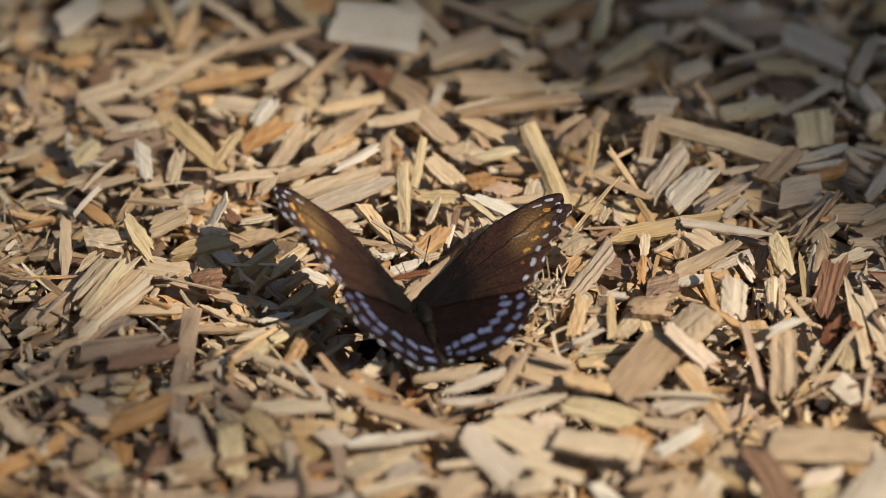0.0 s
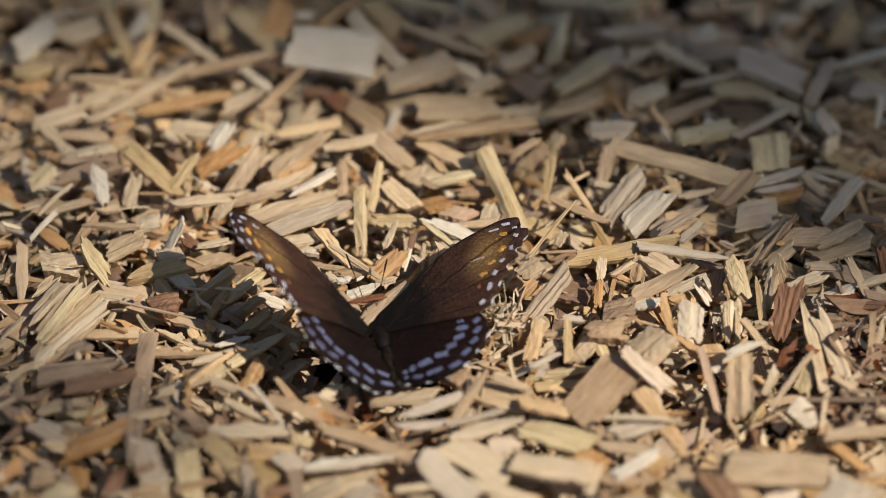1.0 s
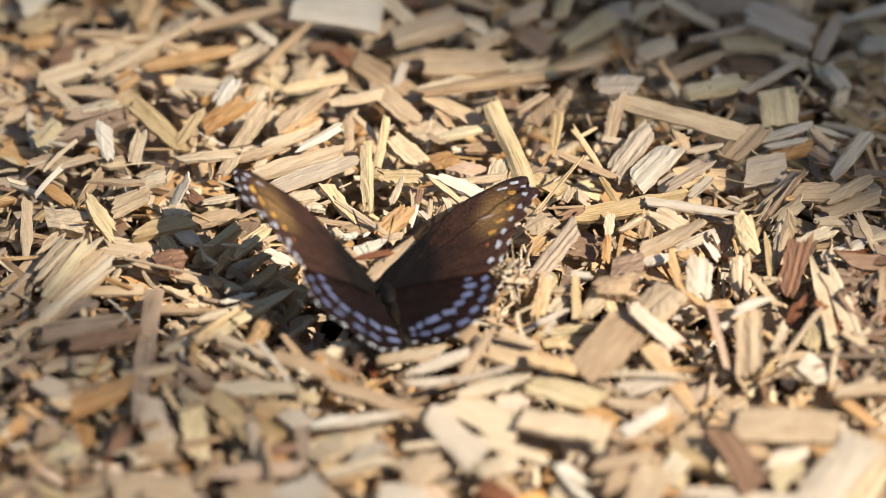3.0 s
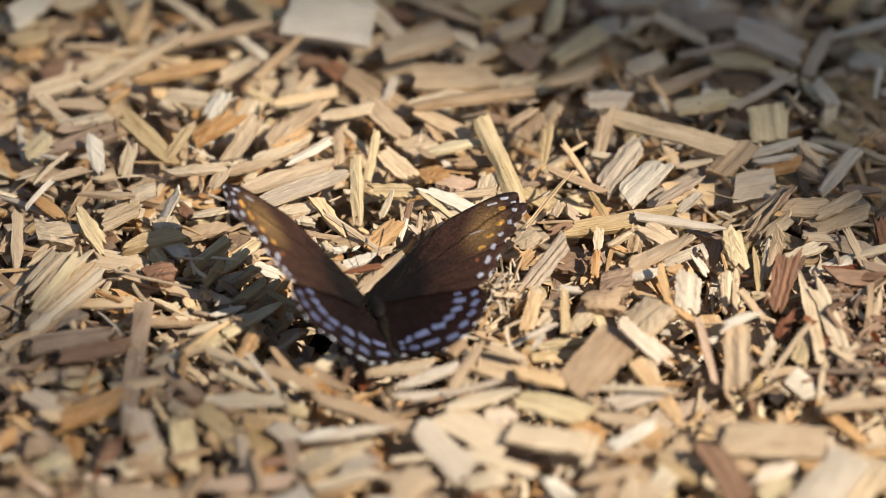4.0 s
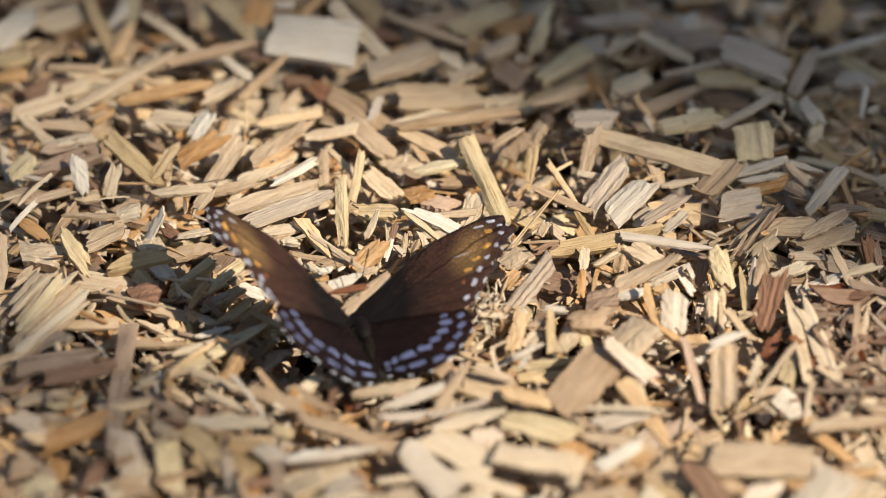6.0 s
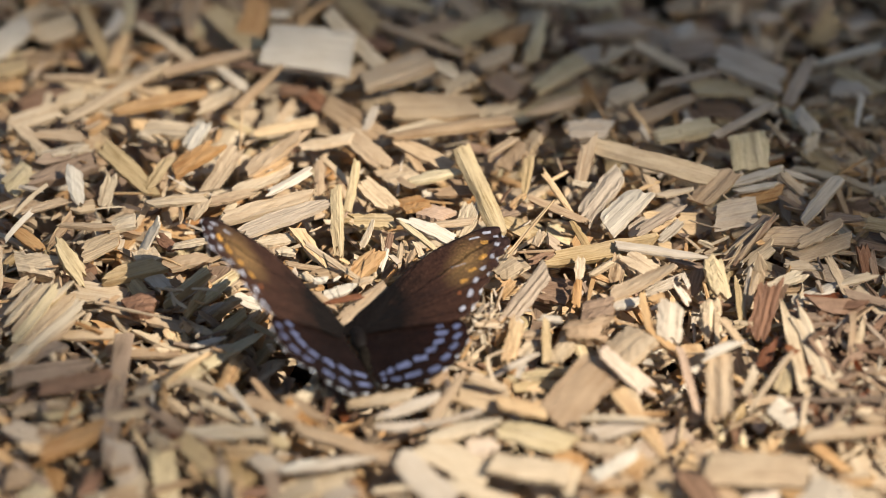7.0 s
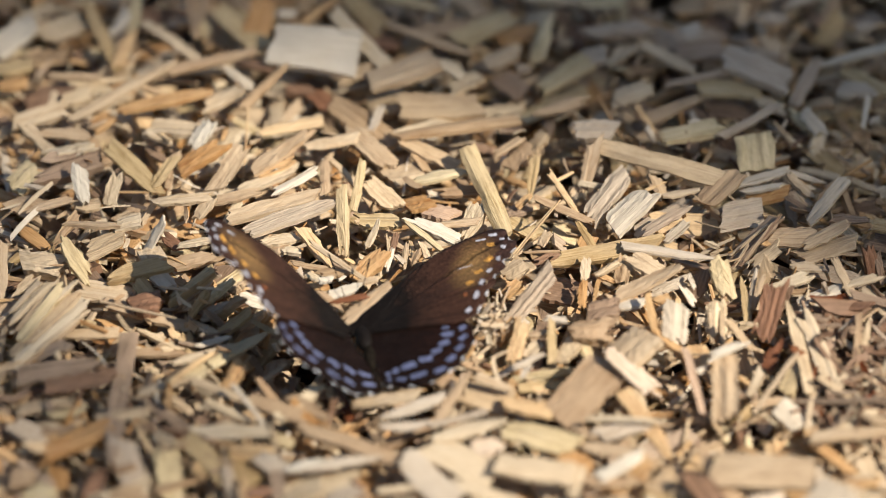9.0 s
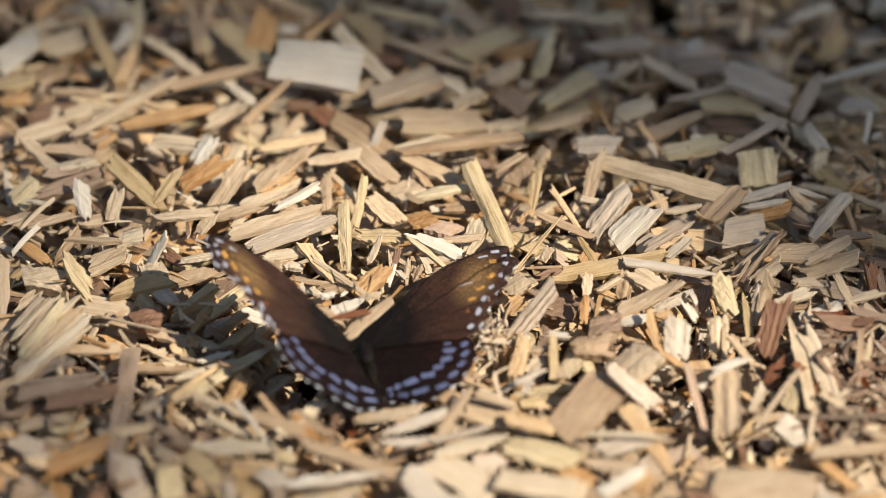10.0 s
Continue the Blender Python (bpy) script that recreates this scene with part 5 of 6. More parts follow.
chip(-84.1, 9.3, 12.2, 9.8, 4.2, 1.5, -83, -24, 5, WHITE)
chip(-82.6, 6.2, 8.4, 6.4, 3.8, 1.2, 8, 0, 7, TAN)
chip(-76.6, 8.0, 10.9, 10.3, 3.5, 1.1, 75, 29, 3, TAN)
chip(-71.5, 16.6, 11.3, 19.5, 5.2, 1.4, -48, -12, 7, OLIVE)
chip(-64.4, 14.3, 11.5, 11.5, 2.8, 1.0, 57, 20, 1, OLIVE)
chip(-62.3, 16.8, 10.6, 10.2, 2.0, 0.9, 78, 23, 3, TAN)
chip(-55.0, 19.3, 13.0, 13.8, 5.0, 2.0, 39, 8, 1, OCHRE)
chip(-55.3, 28.1, 12.9, 7.4, 4.1, 1.2, 56, 24, -5, WHITE)
chip(-61.7, 32.5, 11.2, 13.8, 6.4, 1.6, -5, -0, -4, UMBER)
chip(-65.8, 28.9, 11.1, 7.3, 2.2, 0.9, -21, -8, 2, PALE)
chip(-66.7, 28.3, 6.5, 9.2, 2.8, 1.0, -53, -0, -3, BROWN)
chip(-58.8, 3.9, 12.4, 15.0, 3.5, 1.1, 8, 0, 6, PALE)
chip(-46.0, 6.6, 11.0, 12.2, 2.9, 1.0, 12, 5, 6, UMBER)
chip(-91.2, 2.0, 12.0, 11.1, 2.3, 0.9, 18, 5, 9, PALE)
chip(-95.4, -6.1, 8.4, 11.4, 3.9, 1.2, -48, 0, -0, OCHRE)
chip(-87.1, -5.4, 10.5, 9.0, 2.3, 0.9, 47, 26, 7, TAN)
chip(-80.6, -4.7, 11.5, 12.2, 2.6, 1.0, -4, 0, -5, UMBER)
chip(-72.1, -3.5, 10.8, 6.3, 5.1, 1.4, 13, 9, -4, PALE)
chip(-65.3, -12.4, 14.5, 9.7, 2.5, 0.9, 34, 56, 0, WHITE)
chip(-61.6, -7.9, 8.5, 6.7, 3.3, 1.1, -50, 0, 1, BARK)
chip(-77.4, -9.7, 9.2, 9.6, 6.7, 1.6, 22, 12, -8, TAN)
chip(-55.7, -11.0, 11.0, 8.0, 2.4, 0.9, 8, 7, -9, PALE)
chip(-58.3, 3.7, 10.1, 5.5, 1.4, 0.8, -86, -33, 2, ORANGE)
chip(-54.0, 1.6, 11.0, 6.5, 3.3, 1.1, 53, 28, -4, UMBER)
chip(-48.3, 17.2, 11.4, 14.8, 4.2, 1.2, 60, 16, 6, UMBER)
chip(-98.4, 15.8, 9.2, 8.8, 6.3, 1.6, 52, 13, 2, OLIVE)
chip(-97.6, 5.9, 8.2, 7.9, 6.7, 1.6, -34, -0, 2, UMBER)
chip(-95.0, 9.4, 11.6, 7.0, 1.4, 0.8, -15, 0, 1, WHITE)
chip(-37.3, 1.3, 11.9, 23.1, 4.6, 1.3, 20, 2, 4, PALE)
chip(-32.8, -3.2, 12.8, 23.8, 5.3, 1.4, 28, 2, -1, GREY)
chip(-31.9, 7.9, 14.5, 12.9, 2.5, 0.9, 32, 9, 5, WHITE)
chip(-36.0, 21.7, 12.4, 17.2, 4.3, 1.2, 41, 7, -3, PALE)
chip(-36.9, 17.5, 11.0, 10.5, 3.1, 1.0, 26, 5, -1, OCHRE)
chip(-39.6, 13.4, 9.9, 17.5, 4.0, 1.2, 32, 3, -3, UMBER)
chip(-33.2, 32.4, 12.0, 16.1, 3.3, 1.1, 12, 4, 3, OCHRE)
chip(-23.4, 26.2, 11.9, 13.3, 3.7, 1.1, 11, 4, 0, PALE)
chip(-13.8, 25.6, 11.2, 16.2, 5.9, 1.5, -51, -7, -4, UMBER)
chip(-20.2, -2.6, 11.5, 18.3, 2.9, 2.0, -88, -29, 10, OLIVE)
chip(-16.6, 8.1, 13.0, 14.1, 2.4, 0.9, 78, 30, -2, OLIVE)
chip(-24.8, 13.6, 11.0, 10.4, 2.4, 0.9, -88, -17, -1, UMBER)
chip(-10.8, 7.7, 10.8, 10.5, 5.4, 1.4, -43, -17, 2, TAN)
chip(-11.8, -2.0, 10.4, 10.9, 4.4, 1.3, 1, -0, 9, OLIVE)
chip(-27.2, -13.1, 12.0, 11.7, 3.4, 1.1, -59, -15, -1, OCHRE)
chip(-35.8, -9.9, 10.9, 9.5, 3.6, 1.1, 8, 6, 4, PALE)
chip(-12.8, -8.5, 11.6, 6.8, 1.8, 0.8, 57, 36, -7, PALE)
chip(-7.7, -10.4, 10.1, 5.5, 1.7, 0.8, 78, 33, 4, BROWN)
chip(-0.4, -10.4, 12.6, 14.3, 1.6, 0.8, -45, -8, -1, OLIVE)
chip(2.1, -6.9, 11.9, 14.2, 3.9, 1.2, -31, -4, -0, WHITE)
chip(-1.5, 5.1, 9.8, 6.9, 5.9, 1.5, 8, 8, -8, OCHRE)
chip(3.4, 1.2, 10.2, 7.1, 6.2, 1.5, -22, 0, -8, SALMON)
chip(6.1, -4.4, 11.5, 13.7, 2.4, 0.9, 10, 0, -2, PALE)
chip(1.1, 22.5, 11.4, 15.5, 4.5, 1.3, -31, -7, 3, TAN)
chip(7.2, 29.3, 14.4, 30.6, 4.4, 1.3, 8, 4, -2, TAN)
chip(-1.4, 20.3, 10.6, 7.4, 2.0, 0.9, -57, -16, 1, TAN)
chip(-4.9, 17.8, 8.7, 9.8, 6.2, 1.5, 15, 6, 5, UMBER)
chip(3.8, 13.6, 11.9, 14.8, 3.6, 1.1, 14, 4, 0, OLIVE)
chip(9.3, 10.5, 9.4, 11.6, 3.5, 1.1, 6, 0, 3, UMBER)
chip(14.8, 5.6, 13.3, 27.9, 4.5, 2.5, -69, -15, 7, OLIVE)
chip(11.3, 0.3, 9.3, 10.8, 5.3, 1.4, 64, 22, -6, TAN)
chip(26.6, -10.5, 15.7, 17.4, 0.8, 0.7, 45, 27, 4, OCHRE)
chip(28.6, -9.9, 11.5, 4.1, 2.2, 0.9, 55, 29, -9, PALE)
chip(33.0, -0.2, 12.6, 15.1, 2.1, 0.9, -27, -8, 2, UMBER)
chip(33.4, 6.3, 12.6, 13.9, 1.7, 0.8, -58, -17, 1, OCHRE)
chip(26.0, 14.1, 11.5, 10.8, 2.4, 0.9, 80, 34, -3, OLIVE)
chip(22.9, 21.9, 10.9, 7.9, 4.6, 1.3, 43, 22, -5, UMBER)
chip(27.3, 28.0, 10.4, 6.7, 3.9, 1.2, 43, 36, -0, TAN)
chip(19.9, 23.9, 12.6, 9.0, 2.2, 0.9, 32, 13, -2, UMBER)
chip(40.2, 17.0, 12.9, 13.4, 3.7, 1.1, 77, 31, 0, PALE)
chip(38.7, -8.2, 11.1, 9.4, 2.1, 0.9, -61, -19, -5, OLIVE)
chip(23.7, -1.4, 7.9, 9.3, 4.5, 1.3, -37, -6, 3, OLIVE)
chip(22.4, 5.1, 7.9, 6.1, 4.4, 1.3, 15, 9, -5, BROWN)
chip(23.8, 5.4, 10.6, 4.6, 1.8, 0.8, 39, 26, -2, OCHRE)
# pale chip darkened to grey in place of half shade
chip(44.0, 5.3, 12.0, 16.0, 5.6, 2.0, 49, 22, -2, GREY)
chip(57.2, 16.8, 13.5, 31.5, 4.6, 2.0, -21, -2, 16, TAN)
chip(41.6, 30.0, 13.0, 10.1, 6.6, 2.0, 1, 0, 8, WHITE)
chip(49.5, -1.1, 13.5, 13.0, 7.4, 2.0, 39, 23, -2, GREY)
chip(57.7, -6.4, 14.5, 12.7, 3.1, 1.0, 27, 18, 6, GREY)
chip(61.9, 5.4, 13.1, 8.9, 2.0, 0.9, 10, 6, -3, PALE)
chip(56.8, 10.6, 11.0, 6.0, 2.9, 1.0, -64, -30, -6, TAN)
chip(71.9, 9.3, 11.7, 11.6, 6.4, 1.6, 39, 26, 1, UMBER)
chip(80.8, 23.1, 11.5, 9.5, 9.5, 2.0, -83, -32, -1, OLIVE)
chip(79.5, 31.6, 14.5, 17.1, 2.5, 1.0, 28, 14, 4, GREY)
chip(82.6, 13.0, 12.0, 11.6, 2.9, 1.0, 18, 5, -5, GREY)
chip(82.1, 8.7, 12.1, 10.3, 1.9, 0.9, 9, 6, 1, WHITE)
chip(83.2, 8.3, 9.9, 11.2, 4.3, 1.2, 13, 5, 3, OCHRE)
chip(76.9, -0.0, 10.6, 10.3, 7.7, 1.8, 9, 6, 15, GREY)
chip(91.2, 11.1, 11.0, 9.0, 2.5, 0.9, -45, -20, -6, UMBER)
chip(92.4, 14.3, 11.1, 10.0, 1.7, 0.8, -20, -6, 7, GREY)
chip(91.5, 7.9, 9.0, 7.7, 2.8, 1.0, -49, -7, -5, GREY)
chip(55.4, 31.1, 11.1, 4.1, 1.9, 0.9, -36, -47, -8, WHITE)
chip(65.5, 31.0, 11.7, 15.0, 6.2, 1.5, 14, 4, -5, OLIVE)
chip(95.6, 36.0, 10.4, 9.2, 3.7, 1.1, -56, -13, 1, GREY)
chip(-86.5, -59.1, 11.8, 20.0, 5.5, 1.4, 9, 3, 10, BROWN)
chip(-80.7, -64.3, 12.9, 17.8, 4.4, 1.2, 10, 3, 11, BROWN)
chip(-46.9, -50.4, 8.6, 8.5, 1.6, 0.8, 18, 21, -1, OLIVE)
chip(-45.1, -58.4, 9.9, 7.9, 3.9, 1.2, 60, 22, -4, OCHRE)
chip(-53.9, -57.4, 9.9, 6.5, 4.3, 1.2, 40, 9, -2, OLIVE)
chip(-62.0, -64.7, 12.0, 12.0, 2.8, 1.0, 22, 5, -5, PALE)
chip(-48.5, -66.5, 12.0, 15.4, 2.6, 1.0, -26, -4, 0, UMBER)
chip(-35.9, -71.9, 11.9, 16.6, 4.1, 1.2, -23, -3, 7, UMBER)
chip(-41.4, -74.1, 14.6, 13.2, 1.2, 0.7, -52, -18, -2, WHITE)
chip(-46.1, -72.7, 11.0, 12.6, 2.5, 0.9, -31, -5, -3, TAN)
chip(-45.6, -81.4, 12.4, 20.4, 3.8, 1.2, 3, 0, 2, PALE)
chip(-61.5, -71.5, 9.9, 15.1, 3.9, 1.2, -45, -4, 2, BROWN)
chip(-70.8, -75.1, 12.0, 12.6, 3.2, 1.1, 6, 5, 1, TAN)
chip(-81.2, -84.0, 11.5, 18.7, 5.3, 2.0, 31, 3, -5, OCHRE)
chip(-91.1, -80.9, 10.8, 13.6, 5.7, 1.5, -35, -4, -0, GREY)
chip(-83.8, -71.9, 10.0, 10.0, 3.4, 1.1, 8, 6, 3, OLIVE)
chip(-91.9, -69.8, 9.9, 7.4, 4.2, 1.2, 13, 8, -7, PALE)
chip(-68.7, -91.0, 10.5, 12.6, 6.2, 2.0, -75, -23, -2, WHITE)
chip(-59.3, -94.4, 10.5, 14.9, 6.2, 2.0, -82, -20, -10, OLIVE)
chip(-51.1, -89.7, 11.8, 15.9, 5.1, 1.4, -53, -11, -6, OLIVE)
chip(-42.1, -92.3, 9.5, 8.7, 8.7, 1.9, -34, -7, -9, OLIVE)
chip(-44.9, -99.1, 11.0, 12.2, 2.9, 1.0, -78, -14, -1, GREY)
chip(-35.9, -91.6, 11.3, 8.2, 5.2, 1.4, -35, -14, -6, WHITE)
chip(-28.1, -93.7, 13.1, 9.0, 2.1, 0.9, 15, 6, 1, WHITE)
chip(-33.7, -81.6, 9.9, 6.4, 4.0, 1.2, -23, -9, 1, OLIVE)
chip(-33.8, -99.8, 10.0, 11.8, 3.2, 1.1, -78, -15, -1, BROWN)
chip(-28.0, -101.5, 11.2, 9.9, 6.5, 1.6, 27, 12, -13, TAN)
chip(-69.1, -100.8, 9.7, 10.9, 6.8, 1.6, 17, 5, -3, TAN)
chip(-89.8, -102.0, 10.2, 8.3, 6.4, 1.6, 40, 14, -0, OLIVE)
chip(-93.3, -94.1, 9.3, 5.8, 5.8, 1.5, 6, 0, 1, UMBER)
chip(-44.3, -108.7, 11.3, 20.4, 5.0, 1.4, 4, 0, -8, SALMON)
chip(-86.5, -100.1, 9.5, 11.4, 3.3, 1.1, -72, -10, -5, BROWN)
chip(-39.6, -104.1, 11.1, 2.9, 2.2, 0.9, 22, 20, -4, ORANGE)
chip(-16.8, -85.9, 12.4, 27.2, 4.6, 1.3, -23, -4, 5, UMBER)
chip(-9.3, -67.5, 10.4, 15.4, 3.5, 1.1, 5, 7, -4, PALE)
chip(-29.6, -71.9, 10.1, 5.6, 2.2, 0.9, 80, 32, -0, SALMON)
chip(-2.6, -73.7, 13.5, 14.9, 3.2, 1.1, 21, 8, 4, WHITE)
chip(6.1, -70.9, 14.0, 16.8, 2.9, 1.0, 58, 17, -3, PALE)
chip(-4.6, -79.3, 12.5, 11.3, 2.8, 1.0, 9, 0, -1, WHITE)
chip(7.4, -78.3, 14.1, 14.6, 1.7, 0.8, 17, 4, 1, WHITE)
chip(9.4, -81.6, 13.4, 16.4, 4.5, 1.3, 20, 7, 0, PALE)
chip(12.9, -65.1, 9.1, 15.3, 8.4, 1.9, -23, 0, -6, TAN)
chip(15.9, -64.7, 13.0, 8.9, 2.4, 0.9, -24, -6, 0, PALE)
chip(4.4, -60.7, 10.9, 4.8, 3.5, 1.1, 35, 12, 7, UMBER)
chip(23.8, -71.7, 11.8, 12.1, 5.7, 1.5, -7, -5, -8, OCHRE)
chip(26.5, -84.8, 13.7, 17.4, 7.1, 1.7, -19, -3, 4, OLIVE)
chip(25.4, -95.7, 13.5, 18.7, 6.9, 2.0, -11, -3, 1, PALE)
chip(8.3, -90.6, 11.5, 17.6, 9.7, 2.1, -35, -3, -3, PALE)
chip(0.8, -98.6, 12.5, 18.3, 7.6, 2.0, -52, -9, 10, WHITE)
chip(-21.3, -93.0, 13.0, 21.1, 3.3, 1.1, 6, 3, 4, WHITE)
chip(-18.9, -104.1, 12.9, 10.0, 4.3, 1.2, 33, 6, -6, WHITE)
chip(-24.3, -98.1, 9.6, 17.1, 8.3, 1.9, 17, 3, 0, TAN)
chip(-22.9, -106.7, 9.7, 14.0, 6.5, 1.6, 14, 4, 3, OCHRE)
chip(-14.8, -101.0, 10.0, 10.7, 2.5, 0.9, -70, -16, -1, BROWN)
chip(-7.2, -101.3, 12.5, 8.5, 2.4, 0.9, 10, -0, 3, PALE)
chip(-8.4, -106.2, 11.9, 11.4, 3.5, 1.1, 8, 5, -0, PALE)
chip(-6.4, -110.0, 12.1, 9.6, 7.9, 1.8, 39, 12, 3, PALE)
chip(10.6, -108.3, 11.8, 10.1, 4.7, 1.3, 10, 6, 7, UMBER)
chip(14.5, -102.2, 11.9, 16.2, 3.6, 1.1, -20, -4, -3, PALE)
chip(14.3, -85.7, 11.8, 6.9, 5.3, 1.4, 14, 8, 1, SALMON)
chip(-12.2, -82.5, 12.7, 8.6, 0.7, 0.7, -64, -13, -2, UMBER)
chip(-8.0, -86.6, 13.1, 5.6, 0.9, 0.7, 15, 10, 1, UMBER)
chip(-10.7, -82.3, 13.7, 7.5, 0.6, 0.6, -65, -16, -6, TAN)
chip(51.8, -78.4, 12.5, 21.9, 4.2, 2.0, -59, -13, -3, OCHRE)
chip(47.0, -80.2, 15.6, 19.1, 1.4, 0.8, -4, 0, -1, PALE)
chip(44.9, -81.0, 12.9, 11.3, 4.4, 1.3, 17, 5, 4, WHITE)
chip(38.3, -81.1, 11.5, 8.6, 2.5, 0.9, -22, 0, 6, PALE)
chip(42.7, -87.4, 12.4, 13.4, 3.9, 1.2, -11, -0, -7, PALE)
chip(33.8, -89.0, 10.9, 10.0, 4.7, 1.3, -29, -6, -4, OCHRE)
chip(44.9, -94.2, 13.4, 12.1, 3.6, 1.1, 32, 9, 3, WHITE)
chip(35.2, -97.5, 11.5, 7.7, 2.6, 1.0, 68, 31, -10, PALE)
chip(42.2, -97.5, 11.4, 12.6, 3.7, 1.1, -6, 0, -2, PALE)
chip(38.4, -98.2, 9.0, 4.9, 2.2, 0.9, 20, 12, -0, BROWN)
chip(50.1, -91.7, 10.9, 5.8, 4.0, 1.2, 49, 31, 6, OCHRE)
chip(54.7, -97.0, 10.3, 8.1, 5.6, 1.4, 38, 14, 3, TAN)
chip(55.8, -103.5, 10.7, 11.5, 6.4, 1.6, -10, -5, -2, OLIVE)
chip(78.1, -96.5, 13.8, 24.1, 9.6, 2.5, -4, -0, 8, UMBER)
chip(65.9, -107.7, 14.0, 18.1, 6.7, 2.0, -63, -13, -1, BROWN)
chip(77.7, -104.7, 11.8, 9.4, 4.7, 1.3, 7, 6, 8, SALMON)
chip(70.3, -101.6, 10.9, 5.2, 4.2, 1.2, -24, -11, -2, PALE)
chip(40.0, -106.9, 12.9, 14.2, 3.9, 1.2, 11, 4, -2, PALE)
chip(44.6, -106.5, 10.8, 10.4, 4.7, 1.3, 15, 6, 2, TAN)
chip(28.2, -110.3, 11.6, 7.7, 2.2, 0.9, -37, -15, -1, WHITE)
chip(51.0, -109.6, 11.8, 8.2, 5.3, 1.4, 51, 21, -1, PALE)
chip(65.3, -90.1, 11.5, 9.2, 3.1, 1.0, -71, -13, -0, UMBER)
chip(-95.5, -31.2, 11.0, 10.9, 2.2, 0.9, 51, 16, -9, PALE)
chip(-94.2, -34.2, 11.6, 14.3, 3.0, 0.8, 50, 16, -7, TAN)
chip(-92.6, -36.7, 12.1, 16.8, 1.6, 0.8, 56, 10, -7, TAN)
chip(-91.4, -39.0, 12.6, 18.2, 2.9, 0.8, 57, 13, -2, OLIVE)
chip(-90.0, -39.3, 12.1, 18.9, 1.7, 0.8, 59, 9, -12, OLIVE)
chip(-90.9, -42.3, 11.6, 23.5, 3.6, 0.9, 52, 10, -1, TAN)
chip(-87.8, -42.2, 12.6, 19.2, 2.0, 0.9, 52, 6, -5, TAN)
chip(-89.3, -45.8, 12.1, 26.4, 3.3, 0.9, 50, 7, 4, PALE)
chip(-89.7, -48.7, 11.1, 24.6, 3.0, 0.8, 47, 7, 5, UMBER)
chip(-86.2, -45.3, 12.6, 17.8, 1.1, 0.7, 47, 6, 7, PALE)
chip(-95.9, -26.5, 10.5, 7.2, 2.7, 1.0, 39, 16, 4, TAN)
chip(-86.6, -33.6, 14.1, 9.7, 1.4, 0.8, 44, 18, -0, PALE)
chip(-103.5, 73.1, 8.1, 13.0, 7.5, 1.8, 42, 9, -4, GREY)
chip(-91.7, 76.1, 8.2, 11.8, 7.1, 1.7, 27, 10, 1, TAN)
chip(-81.5, 70.8, 9.9, 24.4, 3.5, 1.1, -68, -12, -8, OLIVE)
chip(-77.4, 76.6, 9.5, 8.6, 3.1, 1.0, 55, 28, 3, WHITE)
chip(-73.5, 81.9, 10.5, 16.1, 2.9, 1.0, 89, 14, 6, OLIVE)
chip(-75.6, 66.2, 9.9, 11.6, 3.6, 1.1, 76, 15, -2, OCHRE)
chip(-63.8, 68.4, 10.5, 19.2, 2.9, 1.0, -43, -6, 2, PALE)
chip(-59.6, 82.2, 9.5, 18.8, 2.3, 0.9, -80, -12, 1, UMBER)
chip(-56.4, 83.5, 10.6, 14.1, 2.0, 0.9, 75, 16, -2, PALE)
chip(-56.5, 76.6, 7.4, 4.7, 4.2, 1.2, 54, 25, -4, OLIVE)
chip(-46.8, 77.0, 7.6, 20.1, 7.4, 1.7, -52, -3, -10, OLIVE)
chip(-42.1, 79.2, 8.7, 15.4, 6.7, 1.6, 75, 19, 7, OCHRE)
chip(-75.6, 45.4, 13.0, 32.5, 3.2, 1.1, 38, 5, -0, UMBER)
chip(-53.7, 58.0, 12.5, 23.2, 3.2, 1.1, 15, 5, 13, PALE)
chip(-88.1, 54.0, 10.5, 12.4, 2.5, 1.0, -3, 0, 4, UMBER)
chip(-103.1, 59.4, 8.8, 9.5, 4.8, 1.3, 12, 6, 1, OLIVE)
chip(-103.6, 54.7, 7.4, 8.0, 4.4, 1.3, 13, 0, -3, OCHRE)
chip(-46.9, 53.7, 10.5, 10.2, 2.5, 1.0, -39, -11, 7, GREY)
chip(-42.8, 60.0, 9.5, 9.4, 3.0, 1.0, -18, 0, -3, BROWN)
chip(-40.1, 47.9, 12.5, 17.3, 2.4, 0.9, 50, 13, 8, TAN)
chip(-64.8, 42.8, 11.9, 23.9, 4.1, 1.2, 17, 2, -2, OCHRE)
chip(-50.9, 44.4, 11.3, 12.3, 4.7, 1.3, 32, 9, 1, UMBER)
chip(-68.3, 49.2, 10.1, 9.2, 2.2, 0.9, -24, -6, -8, TAN)
chip(-95.5, 38.9, 10.3, 13.8, 5.0, 1.3, 17, 8, 12, PALE)
chip(-87.2, 48.1, 8.8, 7.2, 5.3, 1.4, 16, 8, -0, TAN)
chip(-94.2, 51.2, 5.6, 13.9, 7.6, 1.8, 34, 4, -2, BROWN)
chip(-78.7, 45.7, 9.4, 10.5, 3.6, 1.1, 22, 11, 4, UMBER)
chip(-80.2, 39.6, 7.8, 5.8, 5.2, 1.4, 32, 10, -4, OCHRE)
chip(-27.9, 62.2, 12.5, 22.4, 13.2, 3.0, -12, 0, 14, WHITE)
chip(-17.2, 68.0, 11.8, 24.2, 5.2, 1.4, -54, -7, -6, PALE)
chip(-26.1, 79.4, 12.6, 12.4, 2.0, 0.9, 39, 19, 3, OCHRE)
chip(-15.1, 83.3, 7.2, 15.4, 6.5, 1.6, -57, -7, -5, OLIVE)
